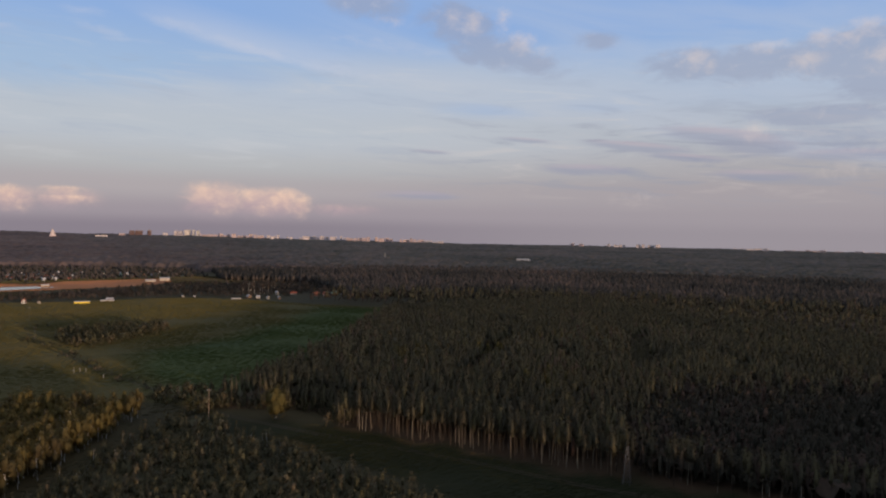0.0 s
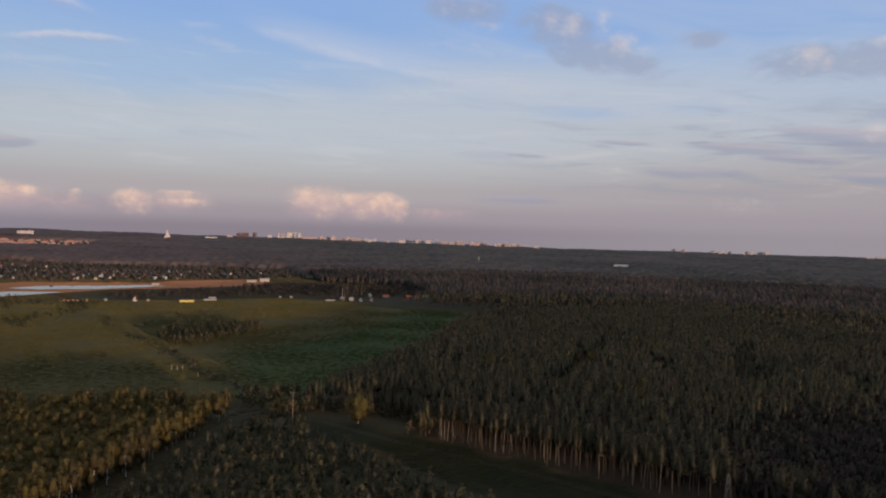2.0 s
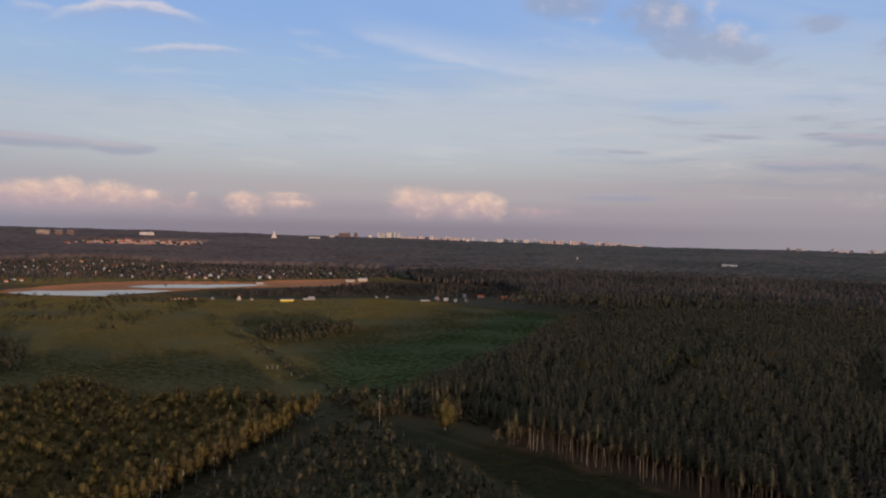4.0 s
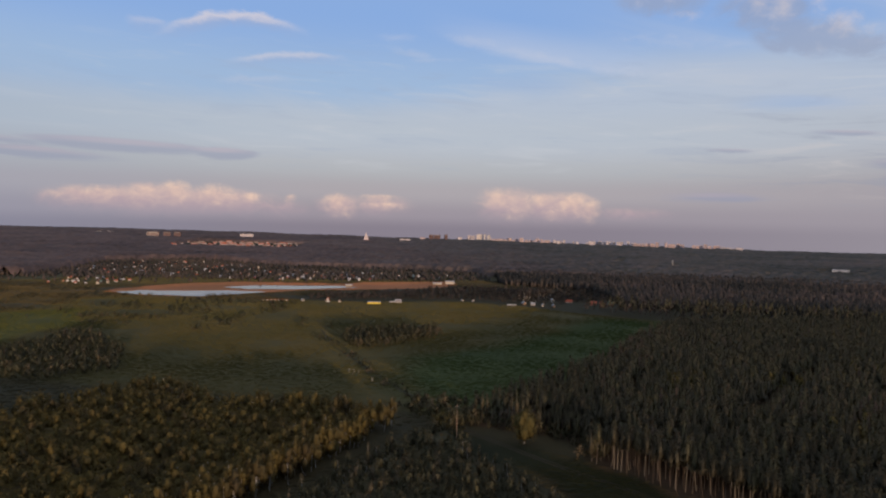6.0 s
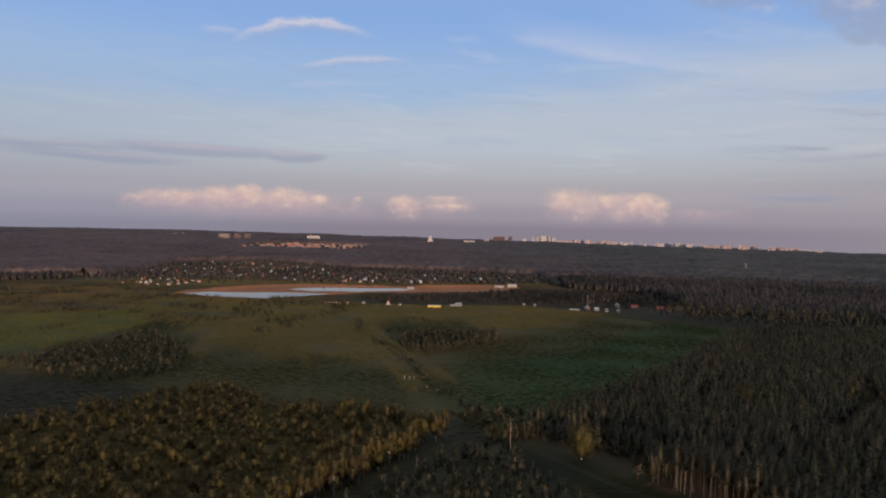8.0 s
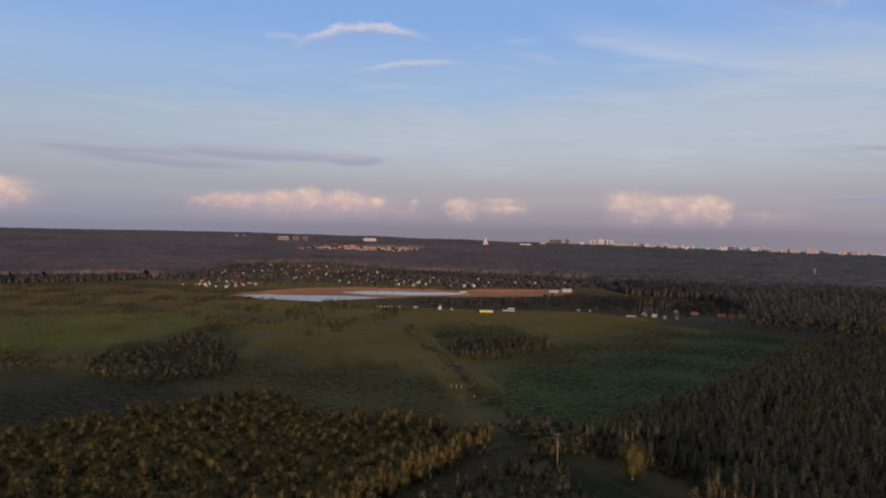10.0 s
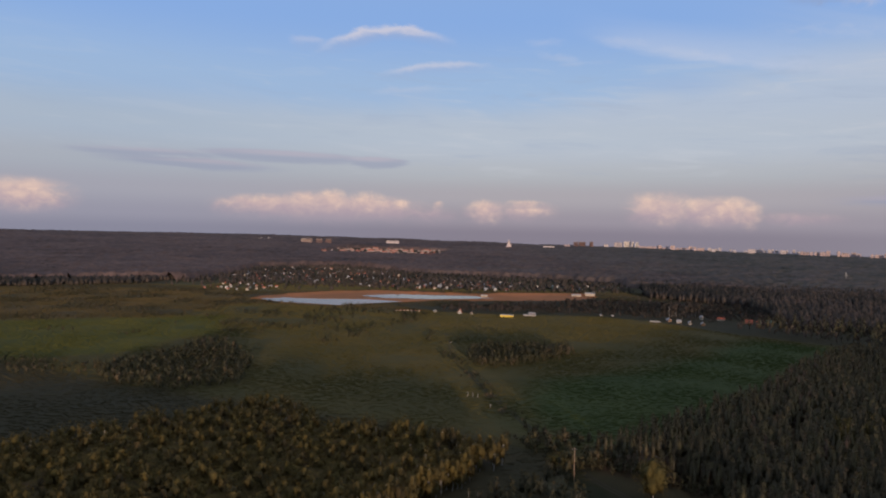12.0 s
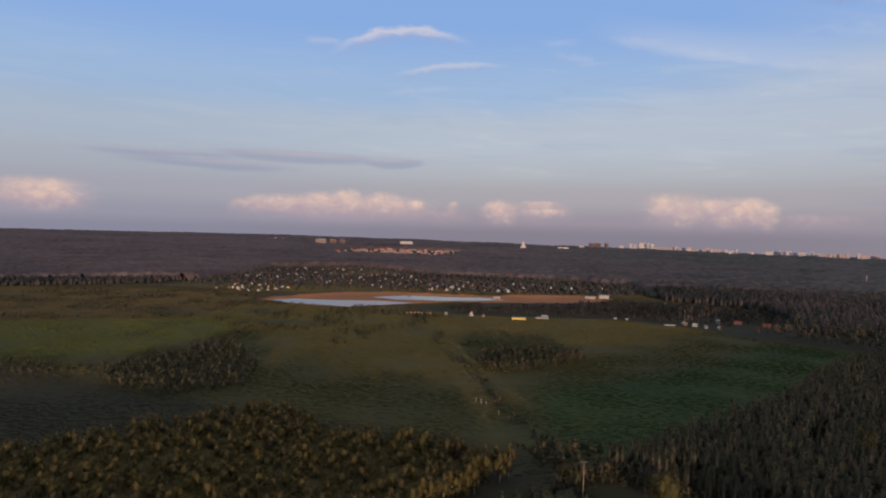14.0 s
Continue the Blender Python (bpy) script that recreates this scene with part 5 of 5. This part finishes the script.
def block(w, d, h, wall, label, group, shafts=2, bands=True):
    """A panel apartment block: wall, roof slab, stair heads and recessed window strips."""
    top = tagged(new("apartment_block"), label, "apartment block", group)
    bm = bmesh.new()
    floors = max(3, int(h / 3))
    # one shell whose window strips lie back at each storey
    rings = []
    for k in range(floors):
        z = h * k / floors
        for inset, dz in ((0.0, 0.0), (0.0, 0.56), (0.32, 0.58), (0.32, 0.98)):
            z1 = z + h / floors * dz
            rings.append([bm.verts.new((sx * (w / 2 - inset), sy * (d / 2 - inset), z1)) for sx, sy in ((-1, -1), (1, -1), (1, 1), (-1, 1))])
    for low_ring, high_ring in zip(rings, rings[1:]):
        for i in range(4):
            j = (i + 1) % 4
            bm.faces.new([low_ring[i], low_ring[j], high_ring[j], high_ring[i]])
    bm.faces.new(rings[0][::-1])
    bm.faces.new(rings[-1])
    part("wall", bm, wall, top)
    bm = bmesh.new()
    add_box(bm, -w / 2 + 0.26, -d / 2 + 0.26, 0.05, w / 2 - 0.26, d / 2 - 0.26, h - 0.3)
    part("window_strip", bm, GLASS, top)
    n = max(2, int(w / 9))
    for k in range(n):
        bm = bmesh.new()
        x = -w / 2 + w * (k + 0.5) / n
        add_box(bm, x - w / n * 0.32, -d / 2 - 0.15, 0, x + w / n * 0.32, -d / 2 + 0.4, h)
        part("bay", bm, wall, top)
    bm = bmesh.new()
    add_box(bm, -w / 2 - 0.2, -d / 2 - 0.2, h - 0.25, w / 2 + 0.2, d / 2 + 0.2, h + 0.5)
    roof = part("roof", bm, CONCRETE, top)
    for k in range(shafts):
        bm = bmesh.new()
        x = -w / 2 + w * (k + 0.5) / shafts
        add_box(bm, x - 2, -2, h + 0.5, x + 2, 2, h + 3.2)
        part("stair_head", bm, wall, roof)
    return top


def build_city():
    rng = np.random.default_rng(17)
    group = "apartment blocks on the horizon"

    def at(az, dist, ob):
        x, y = dist * math.sin(radians(az)), dist * math.cos(radians(az))
        ob.matrix_basis = pose(x, y, float(ground_height(x, y)) - 1, 0, 0, -az + rng.normal() * 12)

    # azimuth from, to, wall, heights, gap share
    rows = [(4.9, 6.8, PANEL_RED, (32, 40), 0.1, "red brick apartment block on the horizon"), (7.2, 8.6, PANEL_WHITE, (26, 42), 0.3, "white apartment block on the horizon"), (8.7, 9.6, PANEL_CREAM, (44, 50), 0.05, "tall cream apartment block on the horizon"),
            (9.7, 14.6, PANEL_PINK, (20, 36), 0.12, "pinkish apartment block on the horizon"), (14.8, 18.2, PANEL_WHITE, (18, 32), 0.15, "pale apartment block on the horizon"), (18.4, 21.0, PANEL_WHITE, (26, 36), 0.2, "white apartment block on the horizon"),
            (21.0, 27.2, PANEL_PINK, (26, 38), 0.12, "pinkish apartment block on the horizon"), (27.3, 29.5, PANEL_WHITE, (16, 24), 0.5, "pale apartment block on the horizon"),
            (39.0, 40.4, PANEL_PINK, (22, 32), 0.3, "pinkish apartment block on the horizon"), (41.8, 43.2, PANEL_WHITE, (22, 30), 0.3, "white apartment block on the horizon"), (44.0, 45.8, PANEL_WHITE, (24, 34), 0.3, "white apartment block on the horizon"),
            (51.0, 53.5, PANEL_WHITE, (18, 26), 0.5, "white apartment block on the horizon"), (54.5, 60.5, PANEL_PINK, (14, 22), 0.5, "pinkish apartment block on the horizon")]
    for a0, a1, wall, (h0, h1), gap, label in rows:
        a = a0
        while a < a1:
            w = rng.choice([14, 18, 26, 40])
            dist = rng.uniform(4420, 4600)
            step = math.degrees(w / dist)
            at(a + step / 2, dist, block(float(w), 14.0, float(rng.uniform(h0, h1)), wall, label, group, shafts=2 if w < 40 else 3))
            a += step + (math.degrees(rng.uniform(1, 9) / dist) if rng.uniform() > gap * 0.6 else math.degrees(rng.uniform(15, 60) / dist))
    for az, dist, w, h, wall, label in ((-16.0, 3400, 50, 27, PANEL_RED, "long red brick apartment block above the forest"), (-15.05, 3410, 30, 26, PANEL_RED, "red brick apartment block above the forest"), (-14.3, 3400, 28, 27, PANEL_RED, "red brick apartment block above the forest"),
                                        (-9.3, 3550, 62, 24, PANEL_WHITE, "long white apartment block above the forest"), (-34.5, 4100, 50, 10, PANEL_WHITE, "long white hall far off at the horizon"), (-30.0, 4300, 70, 9, PANEL_WHITE, "long pale hall far off at the horizon"), (-38.4, 4000, 60, 10, PANEL_PINK, "long pinkish hall far off at the horizon"),
                                        (-24.0, 4000, 60, 9, PANEL_PINK, "low pale hall above the forest"), (-19.3, 3900, 70, 9, PANEL_WHITE, "low white hall above the forest"), (3.0, 3900, 60, 16, PANEL_WHITE, "long white block above the forest"), (2.0, 3300, 70, 9, PANEL_PINK, "low pinkish hall above the forest"), (4.4, 4200, 30, 22, PANEL_PINK, "pinkish apartment block above the forest")):
        at(az, dist, block(float(w), 14.0, float(h), wall, label, "blocks above the forest", shafts=2))
    # the stepped tower
    tower = tagged(new("stepped_tower"), "white stepped high-rise tower narrowing to a spire", "tower")
    for k, (w, z0, z1) in enumerate(((30, 0, 14), (22, 14, 23), (14, 23, 33), (8, 33, 40))):
        bm = bmesh.new()
        add_box(bm, -w / 2, -w / 3, z0, w / 2, w / 3, z1 - 0.3)
        add_box(bm, -w / 2 - 0.5, -w / 3 - 0.5, z1 - 1.0, w / 2 + 0.5, w / 3 + 0.5, z1)
        part("tier", bm, PANEL_WHITE if k else PANEL_PINK, tower)
    bm = bmesh.new()
    bmesh.ops.create_cone(bm, cap_ends=True, segments=8, radius1=3.4, radius2=0.4, depth=10, matrix=pose(0, 0, 45))
    part("spire", bm, PANEL_WHITE, tower)
    at(-0.1, 3700, tower)
    # the far town: rows of low houses, too small to tell apart
    spots = np.concatenate([spread(rng, (-690, 2570, -250, 3070), 34, lambda x, y: town_land(x, y) & (rng.uniform(size=x.shape) < 0.7)), spread(rng, (-120, 2700, 260, 3000), 48, lambda x, y: rng.uniform(size=x.shape) < 0.6), spread(rng, (-330, 2450, -40, 2560), 60, lambda x, y: y > 0)])
    town = new("far_town")
    meshes = {"walls": bmesh.new(), "roofs": bmesh.new(), "sheet_roofs": bmesh.new()}
    for x, y in spots:
        base_z, turn = float(ground_height(x, y)), math.radians(rng.choice([0, 90]) + rng.normal() * 8 + 8)
        w, d, h = rng.uniform(5, 7), rng.choice([8, 9, 22]), rng.uniform(2.8, 5.0)
        move = Matrix.Translation((x, y, base_z)) @ Matrix.Rotation(turn, 4, "Z")
        cover = "roofs" if rng.uniform() < 0.45 else "sheet_roofs"
        for key, outline, reach in (("walls", [(-w / 2, -0.5), (w / 2, -0.5), (w / 2, h), (0, h + 2.2), (-w / 2, h)], d / 2), (cover, [(-w / 2 - 0.4, h - 0.3), (0, h + 2.25), (w / 2 + 0.4, h - 0.3), (w / 2 + 0.4, h), (0, h + 2.5), (-w / 2 - 0.4, h)], d / 2 + 0.4)):
            first = len(meshes[key].verts)
            add_prism(meshes[key], outline, -reach, reach)
            meshes[key].verts.ensure_lookup_table()
            bmesh.ops.transform(meshes[key], matrix=move, verts=meshes[key].verts[first:])
    tagged(part("walls", meshes["walls"], plaster("weathered_cream_plaster", (0.36, 0.29, 0.27)), town), kind="stuff")
    tagged(part("roofs", meshes["roofs"], RED_ROOF, town), kind="stuff")
    tagged(part("sheet_roofs", meshes["sheet_roofs"], BROWN_ROOF, town), kind="stuff")
    tagged(town, "far town of white houses with red and brown roofs in the forest", "town", kind="stuff")


build_village()
build_city()


# ---- poles ----
def tapered(bm, r0, r1, foot, top, sides=8):
    way = Vector(top) - Vector(foot)
    m = Matrix.Translation((Vector(foot) + Vector(top)) / 2) @ way.to_track_quat("Z", "Y").to_matrix().to_4x4()
    bmesh.ops.create_cone(bm, cap_ends=True, segments=sides, radius1=r0, radius2=r1, depth=way.length, matrix=m)


def power_pole(x, y, tall, turn, label, material, thick=0.14):
    top = tagged(new("utility_pole"), label, "utility pole")
    bm = bmesh.new()
    tapered(bm, thick, thick * 0.65, (0, 0, -0.5), (0, 0, tall))
    part("pole", bm, material, top)
    bm = bmesh.new()
    add_box(bm, -1.1, -0.08, tall - 0.9, 1.1, 0.08, tall - 0.74)
    arm = part("crossarm", bm, STEEL, top)
    for k in (-1.0, 0.0, 1.0):
        bm = bmesh.new()
        tapered(bm, 0.07, 0.05, (k, 0, tall - 0.74), (k, 0, tall - 0.45), 6)
        part("insulator", bm, CONCRETE, arm)
    return put_at(top, x, y, turn)


def lattice_pylon(x, y, tall, turn):
    top = tagged(new("pylon"), "slender grey steel lattice pylon with cross arms", "pylon")
    w = 1.3
    for sx in (-1, 1):
        for sy in (-1, 1):
            bm = bmesh.new()
            tapered(bm, 0.06, 0.045, (sx * w, sy * w, -0.3), (sx * 0.4, sy * 0.4, tall), 4)
            part("leg", bm, STEEL, top)
    levels = 7
    for k in range(levels):
        z0, z1 = tall * k / levels, tall * (k + 1) / levels
        a, b = w + (0.4 - w) * z0 / tall, w + (0.4 - w) * z1 / tall
        bm = bmesh.new()
        for (p, q), (r, s) in zip(((-1, -1), (1, -1), (1, 1), (-1, 1)), ((1, -1), (1, 1), (-1, 1), (-1, -1))):
            tapered(bm, 0.03, 0.03, (p * a, q * a, z0), (r * b, s * b, z1), 4)
            tapered(bm, 0.03, 0.03, (r * a, s * a, z0), (p * b, q * b, z1), 4)
        part("brace", bm, STEEL, top)
    for z, reach in ((tall * 0.66, 2.9), (tall * 0.82, 3.6), (tall * 0.97, 2.6)):
        bm = bmesh.new()
        tapered(bm, 0.07, 0.04, (0, 0, z), (reach, 0, z + 0.15), 4)
        tapered(bm, 0.07, 0.04, (0, 0, z), (-reach, 0, z + 0.15), 4)
        tapered(bm, 0.05, 0.03, (0, 0, z + 0.8), (reach, 0, z + 0.15), 4)
        tapered(bm, 0.05, 0.03, (0, 0, z + 0.8), (-reach, 0, z + 0.15), 4)
        part("arm", bm, STEEL, top)
    return put_at(top, x, y, turn)


def build_poles():
    power_pole(55.4, 330, 14.2, 15, "tall pale utility pole with a short crossarm in the clearing", POLE_WOOD, 0.12)
    power_pole(-16, 592, 12.0, 15, "thin grey utility pole in the meadow", STEEL, 0.11)
    power_pole(-23, 742, 11.0, 15, "thin grey utility pole far out in the meadow", STEEL, 0.11)
    power_pole(203, 872, 17.0, 10, "tall pale pole beside the houses", CONCRETE)
    power_pole(-322, 488, 11.0, 40, "thin grey utility pole beside the hedge", CONCRETE)
    lattice_pylon(166, 188, 12.5, 35)
    for x, y in ((6, 468), (9, 466.5), (12, 465), (20, 442)):
        post = tagged(new("marker_post"), "short white concrete marker post in the grass", "post", "marker posts by the track")
        bm = bmesh.new()
        tapered(bm, 0.13, 0.11, (0, 0, -0.3), (0, 0, 2.2), 6)
        part("shaft", bm, CONCRETE, post)
        bm = bmesh.new()
        tapered(bm, 0.18, 0.08, (0, 0, 2.2), (0, 0, 2.4), 6)
        part("cap", bm, CONCRETE, post)
        put_at(post, x, y, 0)


build_poles()


# ---- tracks ----
def build_track():
    soil = surface("rutted_soil", [(0.3, (0.024, 0.022, 0.014)), (0.5, (0.038, 0.032, 0.020)), (0.75, (0.058, 0.046, 0.028))], 0.12, rough=0.95, bump=0.5, bump_scale=2.0)
    way = [(225, 95), (176, 160), (150, 197), (128, 235), (104, 272), (80, 307), (64, 335), (48, 380), (30, 440), (10, 505), (-8, 570), (-22, 650), (-34, 740)]
    pts = []
    for (x0, y0), (x1, y1) in zip(way, way[1:]):
        for k in range(8):
            pts.append((x0 + (x1 - x0) * k / 8, y0 + (y1 - y0) * k / 8))
    for side in (-1.0, 1.0):
        verts, faces = [], []
        for k, (x, y) in enumerate(pts[:-1]):
            d = Vector((pts[k + 1][0] - x, pts[k + 1][1] - y, 0)).normalized()
            n = Vector((-d.y, d.x, 0))
            sway = 0.5 * noise.noise((x * 0.05, y * 0.05, 0))
            h = float(ground_height(x, y)) + 0.5 * noise.noise((x * 0.02, y * 0.02, 3.0)) + 0.06
            for w in (side + sway - 0.45, side + sway + 0.45):
                p = Vector((x, y, h)) + n * w
                verts.append(p[:])
            if k:
                faces.append((2 * k - 2, 2 * k - 1, 2 * k + 1, 2 * k))
        tagged(mesh_object("track_rut", verts, faces, [soil]), "worn earth wheel rut through grass", "track", kind="structure")


build_track()
